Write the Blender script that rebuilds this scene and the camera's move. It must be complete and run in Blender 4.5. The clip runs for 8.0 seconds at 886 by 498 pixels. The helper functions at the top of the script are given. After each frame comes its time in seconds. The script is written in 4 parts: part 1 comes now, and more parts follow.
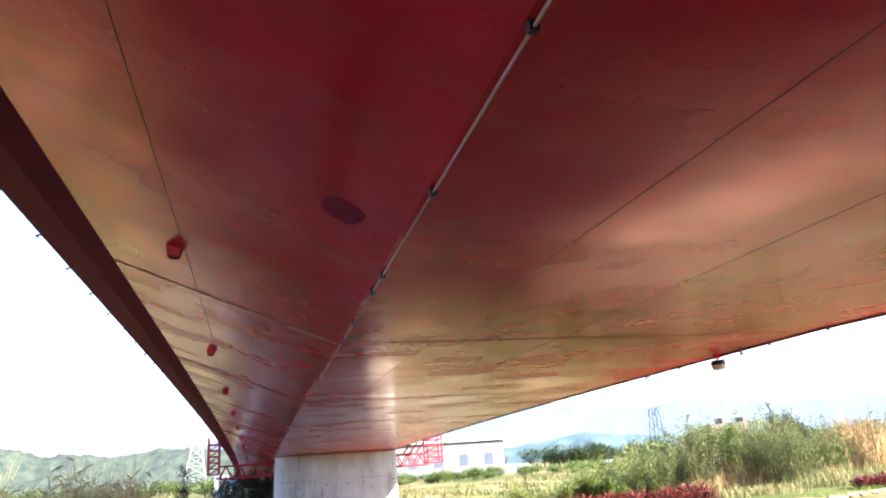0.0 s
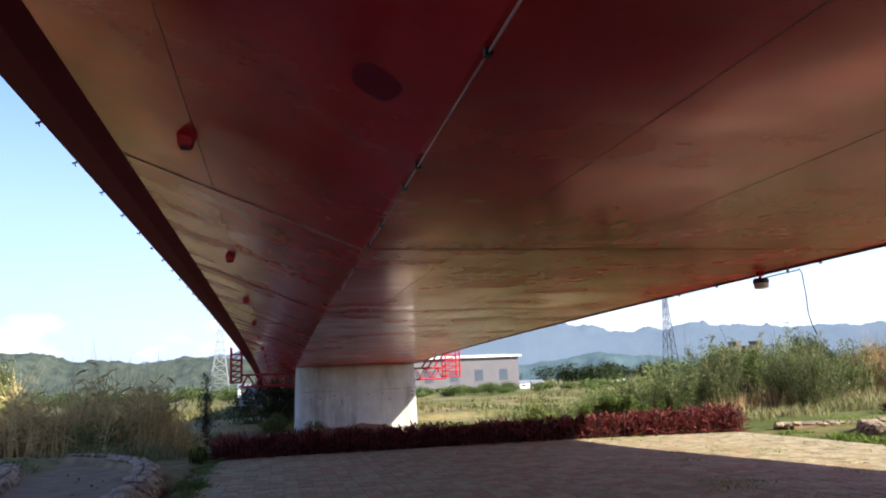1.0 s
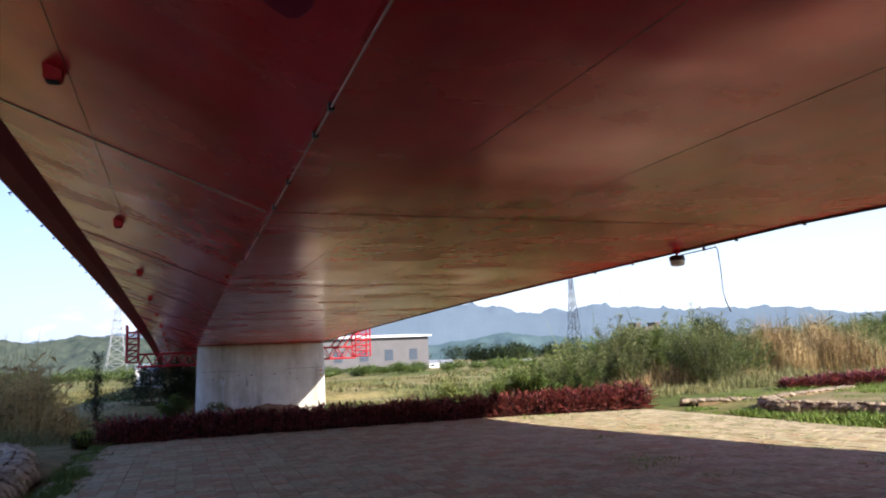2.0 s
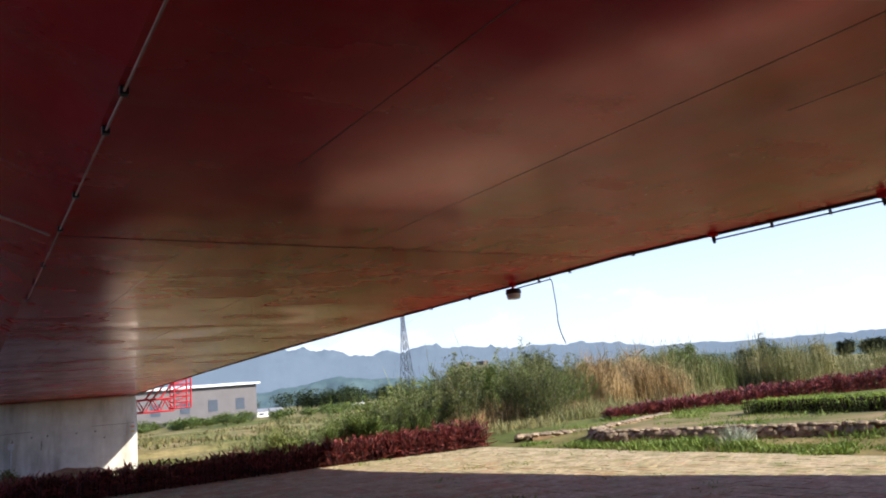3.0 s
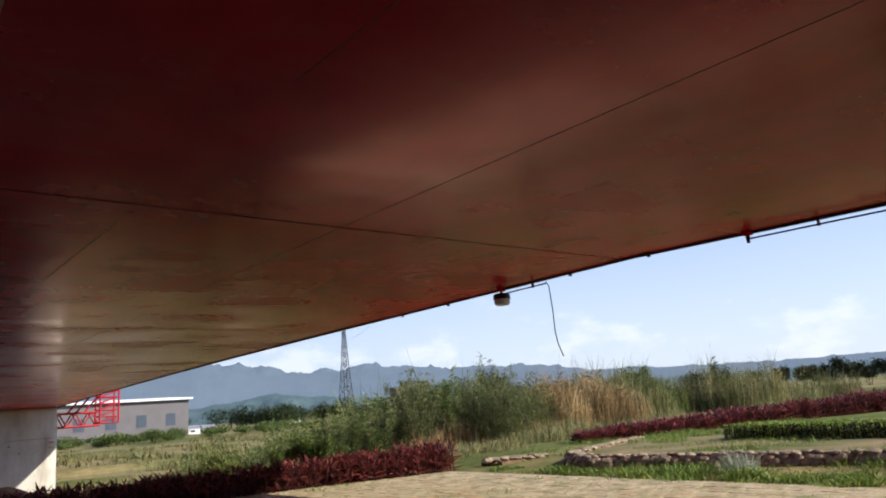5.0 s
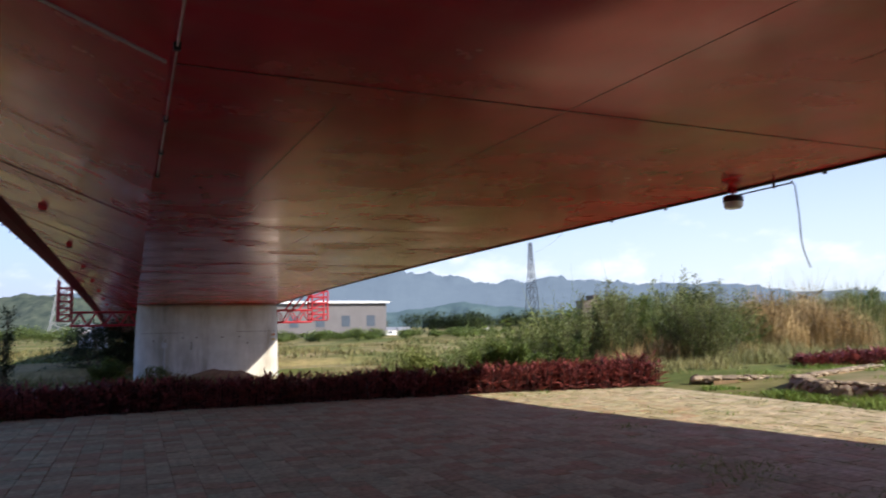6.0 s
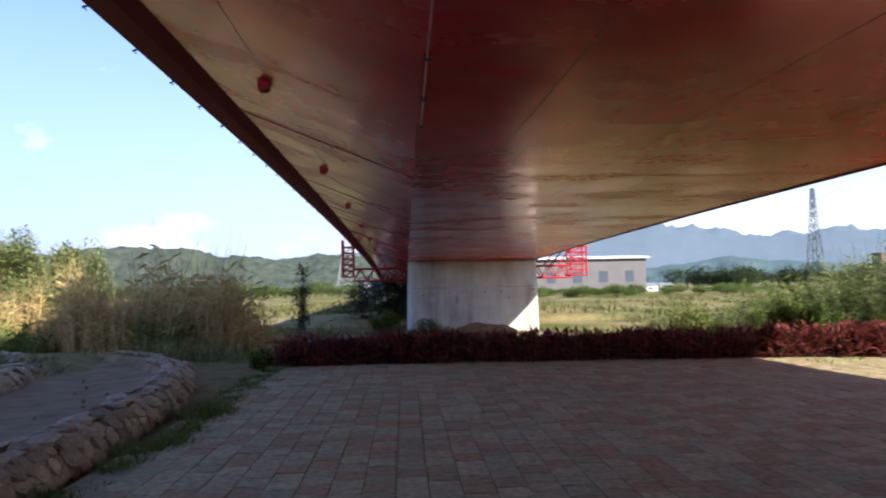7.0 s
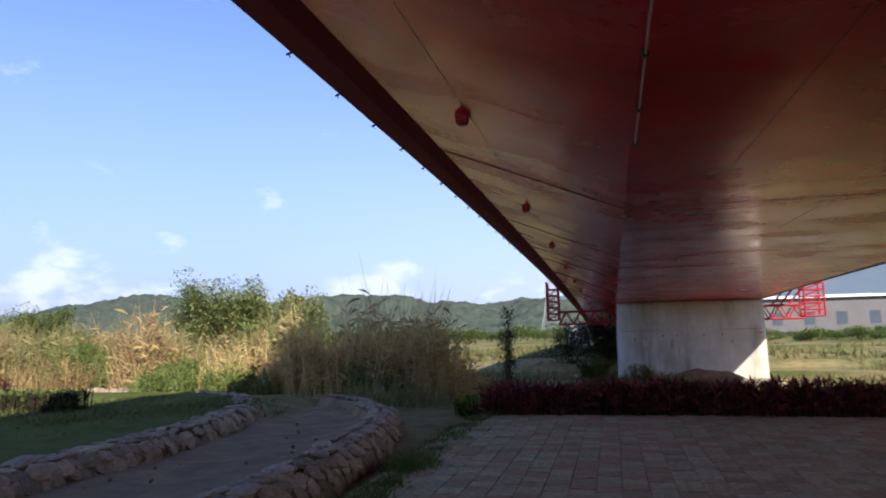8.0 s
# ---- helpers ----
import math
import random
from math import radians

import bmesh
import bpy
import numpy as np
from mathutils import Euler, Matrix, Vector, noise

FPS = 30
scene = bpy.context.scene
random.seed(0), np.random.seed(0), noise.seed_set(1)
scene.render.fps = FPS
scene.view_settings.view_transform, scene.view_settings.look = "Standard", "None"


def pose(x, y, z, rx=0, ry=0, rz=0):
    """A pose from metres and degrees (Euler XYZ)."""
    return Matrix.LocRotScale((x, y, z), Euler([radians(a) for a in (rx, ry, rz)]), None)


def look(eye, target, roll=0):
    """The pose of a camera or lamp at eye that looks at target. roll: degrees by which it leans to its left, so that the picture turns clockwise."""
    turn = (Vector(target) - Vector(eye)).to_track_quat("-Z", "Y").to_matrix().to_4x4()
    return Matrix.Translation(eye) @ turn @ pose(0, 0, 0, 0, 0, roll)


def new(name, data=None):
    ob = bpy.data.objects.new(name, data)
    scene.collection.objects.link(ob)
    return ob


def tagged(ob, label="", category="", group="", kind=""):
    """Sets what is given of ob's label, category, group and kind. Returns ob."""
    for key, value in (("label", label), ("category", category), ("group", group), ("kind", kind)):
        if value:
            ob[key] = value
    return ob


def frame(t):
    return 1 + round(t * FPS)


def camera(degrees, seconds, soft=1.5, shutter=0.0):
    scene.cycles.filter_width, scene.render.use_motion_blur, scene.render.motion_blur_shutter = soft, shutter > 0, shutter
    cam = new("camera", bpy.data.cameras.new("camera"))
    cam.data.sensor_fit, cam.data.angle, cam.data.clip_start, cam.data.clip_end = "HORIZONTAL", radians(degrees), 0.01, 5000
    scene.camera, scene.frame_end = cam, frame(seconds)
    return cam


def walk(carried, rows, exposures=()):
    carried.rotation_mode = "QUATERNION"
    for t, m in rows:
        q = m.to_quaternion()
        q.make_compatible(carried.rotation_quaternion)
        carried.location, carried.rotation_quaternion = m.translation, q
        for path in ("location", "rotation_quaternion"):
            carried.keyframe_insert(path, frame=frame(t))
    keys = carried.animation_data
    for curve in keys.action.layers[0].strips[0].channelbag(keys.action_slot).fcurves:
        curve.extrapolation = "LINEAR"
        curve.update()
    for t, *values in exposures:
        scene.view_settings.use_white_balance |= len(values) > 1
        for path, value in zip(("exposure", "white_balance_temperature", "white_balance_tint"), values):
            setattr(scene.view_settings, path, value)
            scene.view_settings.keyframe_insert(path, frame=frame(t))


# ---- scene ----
cam = camera(64.46, 8.0, soft=1.9, shutter=0.15)
PATH = [
    (0.0, 0.030, -0.020, 1.683, -14.05, 17.26, 3.94),
    (0.2, 0.030, 0.151, 1.666, -13.87, 15.14, 4.32),
    (0.5, 0.031, 0.407, 1.668, -13.86, 13.32, 3.76),
    (0.7, 0.035, 0.567, 1.664, -12.81, 11.86, 4.32),
    (1.0, 0.028, 0.804, 1.670, -12.85, 10.75, 2.48),
    (1.2, 0.045, 0.966, 1.641, -12.94, 8.69, 2.37),
    (2.3, 0.266, 1.752, 1.619, -24.86, 9.72, 3.19),
    (2.5, 0.347, 1.894, 1.605, -28.10, 10.88, 4.14),
    (2.8, 0.419, 2.114, 1.600, -31.96, 11.07, 5.10),
    (3.0, 0.464, 2.259, 1.597, -33.50, 11.40, 5.19),
    (3.2, 0.508, 2.405, 1.592, -34.73, 11.55, 5.03),
    (3.5, 0.581, 2.632, 1.588, -35.99, 10.95, 5.10),
    (3.8, 0.630, 2.921, 1.600, -30.65, 13.28, 3.99),
    (4.0, 0.664, 3.118, 1.606, -28.64, 13.41, 3.31),
    (4.2, 0.686, 3.300, 1.611, -30.61, 13.11, 3.77),
    (5.3, 0.943, 4.253, 1.594, -39.55, 11.71, 3.77),
    (5.5, 0.981, 4.405, 1.586, -35.64, 7.45, 2.70),
    (5.8, 0.953, 4.668, 1.558, -29.76, 7.37, 2.04),
    (6.0, 0.936, 4.855, 1.545, -23.65, 6.18, 1.20),
    (6.3, 0.928, 5.125, 1.537, -18.17, 4.99, 1.23),
    (6.5, 0.932, 5.281, 1.542, -14.31, 3.27, 1.25),
    (6.8, 0.948, 5.526, 1.524, -9.16, 2.50, 1.52),
    (7.0, 0.952, 5.687, 1.525, -3.01, 3.01, 1.12),
    (7.2, 0.932, 5.859, 1.526, 1.55, 2.91, 1.14),
    (7.4, 0.907, 6.034, 1.525, 4.25, 4.35, 0.89),
    (7.5, 0.894, 6.121, 1.526, 5.46, 5.41, 0.95),
    (8.0, 0.837, 6.547, 1.513, 13.53, 6.91, 1.39),
]
walk(cam, [(t, pose(x, y, z, 90 + pitch, roll, yaw)) for t, x, y, z, yaw, pitch, roll in PATH],
     exposures=[(0.0, 2.48), (0.3, 1.7), (0.6, 1.28), (1.0, 1.08), (1.2, 1.02), (2.5, 1.08), (3.0, 0.88), (3.5, 0.65), (4.2, 0.55), (5.5, 0.42), (6.0, 0.65), (6.5, 0.95), (7.0, 1.06), (7.5, 0.94), (8.0, 0.68)])

# ---- sky and sun ----
SUN = Vector((1.0, -1.4, 1.0)).normalized()
world = bpy.data.worlds.new("world")
scene.world = world
world.use_nodes = True
wn, wl = world.node_tree.nodes, world.node_tree.links
wn.clear()
sky = wn.new("ShaderNodeTexSky")
sky.sky_type, sky.sun_disc = "NISHITA", False
sky.sun_elevation = math.asin(SUN.z)
sky.sun_rotation = math.atan2(SUN.x, SUN.y)
sky.dust_density, sky.air_density, sky.ozone_density = 0.4, 1.0, 2.0
wco = wn.new("ShaderNodeTexCoord")
wmap = wn.new("ShaderNodeMapping")
wmap.inputs["Scale"].default_value = (1.0, 1.0, 2.0)
wl.new(wco.outputs["Generated"], wmap.inputs["Vector"])
wno = wn.new("ShaderNodeTexNoise")
wno.inputs["Scale"].default_value, wno.inputs["Detail"].default_value, wno.inputs["Roughness"].default_value = 10.0, 8.0, 0.55
wl.new(wmap.outputs[0], wno.inputs["Vector"])
wse = wn.new("ShaderNodeSeparateXYZ")
wl.new(wco.outputs["Generated"], wse.inputs[0])
wlo = wn.new("ShaderNodeMapRange")
wlo.inputs["From Min"].default_value, wlo.inputs["From Max"].default_value = 0.07, 0.16
wlo.inputs["To Min"].default_value, wlo.inputs["To Max"].default_value = 0.08, -0.09
wl.new(wse.outputs["Z"], wlo.inputs["Value"])
wad = wn.new("ShaderNodeMath")
wl.new(wno.outputs["Fac"], wad.inputs[0])
wl.new(wlo.outputs[0], wad.inputs[1])
wmu = wn.new("ShaderNodeMapRange")
wmu.interpolation_type = "SMOOTHSTEP"
wmu.inputs["From Min"].default_value, wmu.inputs["From Max"].default_value = 0.55, 0.72
wmu.inputs["To Max"].default_value = 0.42
wl.new(wad.outputs[0], wmu.inputs["Value"])
wmx = wn.new("ShaderNodeMix")
wmx.data_type = "RGBA"
wmx.inputs["B"].default_value = (6.3, 6.4, 6.6, 1)
wl.new(wmu.outputs[0], wmx.inputs["Factor"])
wtint = wn.new("ShaderNodeMix")
wtint.data_type, wtint.blend_type = "RGBA", "MULTIPLY"
wtint.inputs["Factor"].default_value = 1.0
wtint.inputs["B"].default_value = (0.87, 0.89, 1.15, 1)
wl.new(sky.outputs[0], wtint.inputs["A"])
whz = wn.new("ShaderNodeMapRange")
whz.inputs["From Min"].default_value, whz.inputs["From Max"].default_value = 0.0, 0.38
whz.inputs["To Min"].default_value, whz.inputs["To Max"].default_value = 0.9, 0.0
wl.new(wse.outputs["Z"], whz.inputs["Value"])
whaze = wn.new("ShaderNodeMix")
whaze.data_type = "RGBA"
wside = wn.new("ShaderNodeMapRange")
wside.inputs["From Min"].default_value, wside.inputs["From Max"].default_value = -0.5, 0.7
wl.new(wse.outputs["X"], wside.inputs["Value"])
wpale = wn.new("ShaderNodeMix")
wpale.data_type = "RGBA"
wpale.inputs["A"].default_value, wpale.inputs["B"].default_value = (1.8, 2.2, 4.05, 1), (4.4, 4.95, 5.9, 1)
wl.new(wside.outputs[0], wpale.inputs["Factor"])
wl.new(wpale.outputs["Result"], whaze.inputs["B"])
wl.new(whz.outputs[0], whaze.inputs["Factor"])
wl.new(wtint.outputs["Result"], whaze.inputs["A"])
wl.new(whaze.outputs["Result"], wmx.inputs["A"])
wbg = wn.new("ShaderNodeBackground")
wbg.inputs["Strength"].default_value = 0.13
wl.new(wmx.outputs["Result"], wbg.inputs["Color"])
wou = wn.new("ShaderNodeOutputWorld")
wl.new(wbg.outputs[0], wou.inputs[0])

sun_data = bpy.data.lights.new("sun", "SUN")
sun_data.energy, sun_data.angle, sun_data.color = 5.0, radians(0.53), (1.0, 0.93, 0.82)
sun = new("sun", sun_data)
sun.matrix_world = look(SUN * 100, (0, 0, 0))

# ---- materials ----
def node_mat(name, rough=0.8, metal=0.0, spec=0.5):
    m = bpy.data.materials.new(name)
    m.use_nodes = True
    b = m.node_tree.nodes["Principled BSDF"]
    b.inputs["Roughness"].default_value, b.inputs["Metallic"].default_value = rough, metal
    b.inputs["Specular IOR Level"].default_value = spec
    return m, m.node_tree.nodes, m.node_tree.links, b


def noise_tex(n, l, scale, detail=5.0, rough=0.55, stretch=None, coord="Object"):
    co = n.new("ShaderNodeTexCoord")
    mp = n.new("ShaderNodeMapping")
    if stretch:
        mp.inputs["Scale"].default_value = stretch
    l.new(co.outputs[coord], mp.inputs["Vector"])
    t = n.new("ShaderNodeTexNoise")
    t.inputs["Scale"].default_value, t.inputs["Detail"].default_value, t.inputs["Roughness"].default_value = scale, detail, rough
    l.new(mp.outputs[0], t.inputs["Vector"])
    return t


def ramp(n, l, src, stops):
    r = n.new("ShaderNodeValToRGB")
    e = r.color_ramp.elements
    while len(e) < len(stops):
        e.new(0.5)
    for k, (p, c) in zip(e, stops):
        k.position, k.color = p, (*c, 1) if len(c) == 3 else c
    l.new(src, r.inputs["Fac"])
    return r


def mixed(n, l, a, b, fac, kind="MIX"):
    m = n.new("ShaderNodeMix")
    m.data_type, m.blend_type = "RGBA", kind
    for key, v in (("A", a), ("B", b), ("Factor", fac)):
        if isinstance(v, (int, float)):
            m.inputs[key].default_value = v
        elif isinstance(v, tuple):
            m.inputs[key].default_value = (*v, 1)
        else:
            l.new(v, m.inputs[key])
    return m.outputs["Result"]


def bumped(n, l, b, src, strength, dist, prev=None):
    u = n.new("ShaderNodeBump")
    u.inputs["Strength"].default_value, u.inputs["Distance"].default_value = strength, dist
    l.new(src, u.inputs["Height"])
    if prev:
        l.new(prev, u.inputs["Normal"])
    l.new(u.outputs[0], b.inputs["Normal"])
    return u.outputs[0]


def plain(name, c1, c2, scale, rough=0.8, metal=0.0, bump=0.0, dist=0.01, stretch=None, island=0.0, spec=0.5, detail=6.0, obrand=0.0, through_light=0.0):
    """Two-tone noise material, with an optional shift of value per island or per object."""
    m, n, l, b = node_mat(name, rough, metal, spec)
    t = noise_tex(n, l, scale, detail, 0.6, stretch)
    col = ramp(n, l, t.outputs["Fac"], [(0.32, c1), (0.68, c2)]).outputs["Color"]
    for amount, kind in ((island, "g"), (obrand, "o")):
        if amount:
            g = n.new("ShaderNodeNewGeometry") if kind == "g" else n.new("ShaderNodeObjectInfo")
            h = n.new("ShaderNodeHueSaturation")
            mr = n.new("ShaderNodeMapRange")
            mr.inputs["To Min"].default_value, mr.inputs["To Max"].default_value = 1 - amount, 1 + amount
            l.new(g.outputs["Random Per Island" if kind == "g" else "Random"], mr.inputs["Value"])
            l.new(mr.outputs[0], h.inputs["Value"])
            l.new(col, h.inputs["Color"])
            col = h.outputs[0]
    l.new(col, b.inputs["Base Color"])
    if bump:
        bumped(n, l, b, t.outputs["Fac"], bump, dist)
    if through_light:
        tr = n.new("ShaderNodeBsdfTranslucent")
        l.new(col, tr.inputs["Color"])
        mx = n.new("ShaderNodeMixShader")
        mx.inputs[0].default_value = through_light
        l.new(b.outputs[0], mx.inputs[1])
        l.new(tr.outputs[0], mx.inputs[2])
        l.new(mx.outputs[0], n["Material Output"].inputs["Surface"])
    return m


def painted_steel():
    """Glossy oxide red paint on slightly rippled plate, with smoky dusty patches that dull the gloss."""
    m, n, l, b = node_mat("red_painted_steel", 0.2, 0.18, 0.5)
    b.inputs["IOR"].default_value = 1.52
    b.inputs["Specular Tint"].default_value = (1.0, 0.74, 0.86, 1)
    big = noise_tex(n, l, 0.22, 5, 0.6, (1.0, 0.35, 1.0))
    fine = noise_tex(n, l, 2.2, 4, 0.5, (1.0, 0.5, 1.0))
    streak = noise_tex(n, l, 1.1, 2, 0.5, (0.35, 2.6, 1.0))
    c = ramp(n, l, big.outputs["Fac"], [(0.3, (0.58, 0.006, 0.015)), (0.7, (0.68, 0.012, 0.025))]).outputs["Color"]
    dust = ramp(n, l, streak.outputs["Fac"], [(0.48, (0, 0, 0)), (0.8, (0.2, 0.2, 0.2))]).outputs["Color"]
    c = mixed(n, l, c, (0.36, 0.10, 0.07), dust)
    film = noise_tex(n, l, 0.8, 3, 0.5, (0.8, 1.0, 1.0))
    film.inputs["Distortion"].default_value = 0.9
    grime = ramp(n, l, film.outputs["Fac"], [(0.50, (0, 0, 0)), (0.78, (0.2, 0.2, 0.2))]).outputs["Color"]
    c = mixed(n, l, c, (0.44, 0.20, 0.15), grime)
    fl = ramp(n, l, fine.outputs["Fac"], [(0.35, (0.84, 0.84, 0.84)), (0.65, (1.1, 1.1, 1.1))]).outputs["Color"]
    c = mixed(n, l, c, fl, 1.0, "MULTIPLY")
    l.new(c, b.inputs["Base Color"])
    r = n.new("ShaderNodeMapRange")
    r.inputs["From Min"].default_value, r.inputs["From Max"].default_value = 0.36, 0.64
    r.inputs["To Min"].default_value, r.inputs["To Max"].default_value = 0.14, 0.30
    smoke = noise_tex(n, l, 0.75, 5, 0.55, (0.7, 1.0, 1.0))
    l.new(smoke.outputs["Fac"], r.inputs["Value"])
    l.new(r.outputs[0], b.inputs["Roughness"])
    wave = noise_tex(n, l, 1.0, 1, 0.4, (0.35, 1.5, 1.0))
    prev = bumped(n, l, b, wave.outputs["Fac"], 0.11, 0.035)
    ripple = noise_tex(n, l, 2.6, 0, 0.4, (0.3, 1.2, 1.0))
    bumped(n, l, b, ripple.outputs["Fac"], 0.06, 0.02, prev)
    return m


def concrete():
    m, n, l, b = node_mat("pier_concrete", 0.85)
    t = noise_tex(n, l, 0.9, 8, 0.62)
    st = noise_tex(n, l, 0.8, 7, 0.65, (1.3, 1.3, 0.22))
    c = ramp(n, l, t.outputs["Fac"], [(0.3, (0.50, 0.48, 0.43)), (0.7, (0.68, 0.66, 0.60))]).outputs["Color"]
    s = ramp(n, l, st.outputs["Fac"], [(0.34, (0.52, 0.47, 0.40)), (0.5, (0.9, 0.88, 0.86)), (0.6, (1, 1, 1))]).outputs["Color"]
    c = mixed(n, l, c, s, 0.8, "MULTIPLY")
    l.new(c, b.inputs["Base Color"])
    f = noise_tex(n, l, 9, 6)
    bumped(n, l, b, f.outputs["Fac"], 0.3, 0.02)
    return m


def ground_mat():
    """Earth, dry straw and green patches of a river plain."""
    m, n, l, b = node_mat("earth_and_grass", 1.0, 0.0, 0.05)
    a = noise_tex(n, l, 0.06, 7, 0.6, (0.5, 1.6, 1.0))
    f = noise_tex(n, l, 1.6, 8, 0.7)
    c = ramp(n, l, a.outputs["Fac"], [(0.3, (0.075, 0.11, 0.03)), (0.44, (0.14, 0.155, 0.05)), (0.54, (0.26, 0.21, 0.095)), (0.7, (0.34, 0.27, 0.15))]).outputs["Color"]
    d = ramp(n, l, f.outputs["Fac"], [(0.3, (0.6, 0.6, 0.6)), (0.7, (1.25, 1.25, 1.25))]).outputs["Color"]
    c = mixed(n, l, c, d, 1.0, "MULTIPLY")
    l.new(c, b.inputs["Base Color"])
    bumped(n, l, b, f.outputs["Fac"], 0.6, 0.08)
    return m


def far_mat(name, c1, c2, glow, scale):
    """Distant hills: woods seen through much air, whose pale haze is added as emission."""
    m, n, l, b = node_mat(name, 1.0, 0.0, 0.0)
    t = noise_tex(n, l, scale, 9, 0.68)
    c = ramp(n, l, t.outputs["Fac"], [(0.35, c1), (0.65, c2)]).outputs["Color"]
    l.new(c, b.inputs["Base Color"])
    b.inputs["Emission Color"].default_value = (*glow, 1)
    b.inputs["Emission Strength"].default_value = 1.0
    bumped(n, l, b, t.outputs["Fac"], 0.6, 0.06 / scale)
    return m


def paver_mat():
    """Worn clay blocks, red to grey, with sand and thin grass drifted over them in patches."""
    m, n, l, b = node_mat("clay_paver", 0.9, 0.0, 0.3)
    g = n.new("ShaderNodeNewGeometry")
    o = n.new("ShaderNodeObjectInfo")
    ad = n.new("ShaderNodeMath")
    l.new(g.outputs["Random Per Island"], ad.inputs[0])
    l.new(o.outputs["Random"], ad.inputs[1])
    fr = n.new("ShaderNodeMath")
    fr.operation = "FRACT"
    l.new(ad.outputs[0], fr.inputs[0])
    c = ramp(n, l, fr.outputs[0], [(0.0, (0.42, 0.26, 0.14)), (0.3, (0.32, 0.255, 0.14)), (0.6, (0.46, 0.385, 0.22)), (1.0, (0.34, 0.32, 0.185))]).outputs["Color"]

    def world_noise(scale, detail, rough):
        t = n.new("ShaderNodeTexNoise")
        t.inputs["Scale"].default_value, t.inputs["Detail"].default_value, t.inputs["Roughness"].default_value = scale, detail, rough
        l.new(g.outputs["Position"], t.inputs["Vector"])
        return t.outputs["Fac"]
    grain = world_noise(14, 6, 0.7)
    patch = world_noise(0.45, 6, 0.65)
    sep = n.new("ShaderNodeSeparateXYZ")
    l.new(g.outputs["Position"], sep.inputs[0])
    east = n.new("ShaderNodeMapRange")
    east.inputs["From Min"].default_value, east.inputs["From Max"].default_value = 4.5, 11.5
    east.inputs["To Min"].default_value, east.inputs["To Max"].default_value = -0.12, 0.2
    l.new(sep.outputs["X"], east.inputs["Value"])
    su = n.new("ShaderNodeMath")
    l.new(patch, su.inputs[0])
    l.new(east.outputs[0], su.inputs[1])
    cover = ramp(n, l, su.outputs[0], [(0.45, (0, 0, 0)), (0.72, (0.85, 0.85, 0.85))]).outputs["Color"]
    sand = ramp(n, l, world_noise(2.2, 7, 0.7), [(0.38, (0.22, 0.22, 0.085)), (0.5, (0.43, 0.35, 0.22)), (0.64, (0.55, 0.455, 0.315))]).outputs["Color"]
    c = mixed(n, l, c, sand, cover)
    k = ramp(n, l, grain, [(0.3, (0.6, 0.6, 0.6)), (0.7, (1.3, 1.3, 1.3))]).outputs["Color"]
    c = mixed(n, l, c, k, 1.0, "MULTIPLY")
    l.new(c, b.inputs["Base Color"])
    bumped(n, l, b, grain, 0.5, 0.008)
    return m


M_RED = painted_steel()
# Matt maroon: the edge plates' dark reflections put into colour; also the stain.
M_MAROON = plain("dimmed_matt_maroon", (0.20, 0.006, 0.028), (0.28, 0.010, 0.038), 0.8, 0.65, spec=0.15)
M_SEAM = plain("seam_bead", (0.46, 0.27, 0.22), (0.56, 0.38, 0.32), 3, 0.55)
M_SEAM_DARK = plain("dark_joint", (0.13, 0.016, 0.016), (0.22, 0.035, 0.03), 3, 0.5)
M_PIPE = plain("weathered_pipe", (0.46, 0.22, 0.19), (0.56, 0.30, 0.26), 4, 0.6)
M_DARKMETAL = plain("dark_metal", (0.02, 0.012, 0.012), (0.045, 0.03, 0.03), 6, 0.5, 0.3)
M_BRIGHTRED = plain("bright_red_paint", (0.34, 0.014, 0.026), (0.44, 0.024, 0.038), 2, 0.45)
M_CONC = concrete()
M_GROUND = ground_mat()
M_GREYPAINT = plain("grey_sheet", (0.115, 0.105, 0.11), (0.14, 0.13, 0.135), 0.3, 0.6)
M_WHITE = plain("white_sheet", (0.75, 0.75, 0.74), (0.85, 0.85, 0.84), 0.4, 0.6)
M_WINDOW = plain("bluish_glazing", (0.05, 0.065, 0.09), (0.07, 0.09, 0.12), 0.6, 0.5, spec=0.25)
M_HEDGE = plain("purple_leaves", (0.10, 0.022, 0.024), (0.34, 0.09, 0.078), 2.5, 0.36, island=0.55, through_light=0.22)
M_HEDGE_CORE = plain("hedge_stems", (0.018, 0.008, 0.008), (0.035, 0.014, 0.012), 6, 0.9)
M_GREENLEAF = plain("green_leaves", (0.095, 0.145, 0.03), (0.19, 0.235, 0.065), 1.2, 0.5, island=0.45, through_light=0.3)
M_WILLOW = plain("willow_leaves", (0.20, 0.25, 0.085), (0.36, 0.38, 0.16), 0.9, 0.55, island=0.45, through_light=0.35)
M_OLIVE = plain("olive_leaves", (0.16, 0.19, 0.075), (0.29, 0.29, 0.125), 0.9, 0.55, island=0.45, through_light=0.35)
M_LIMELEAF = plain("lime_leaves", (0.18, 0.28, 0.03), (0.30, 0.38, 0.06), 2, 0.5, island=0.35, through_light=0.3)
M_DARKLEAF = plain("dark_leaves", (0.02, 0.032, 0.012), (0.04, 0.06, 0.02), 1.2, 0.6, island=0.4, through_light=0.15)
M_SILVER = plain("silvery_leaves", (0.30, 0.34, 0.24), (0.55, 0.58, 0.48), 1.5, 0.6, island=0.3, through_light=0.2)
M_STRAW = plain("dry_reed", (0.28, 0.18, 0.075), (0.50, 0.37, 0.18), 0.6, 0.8, island=0.55, through_light=0.3)
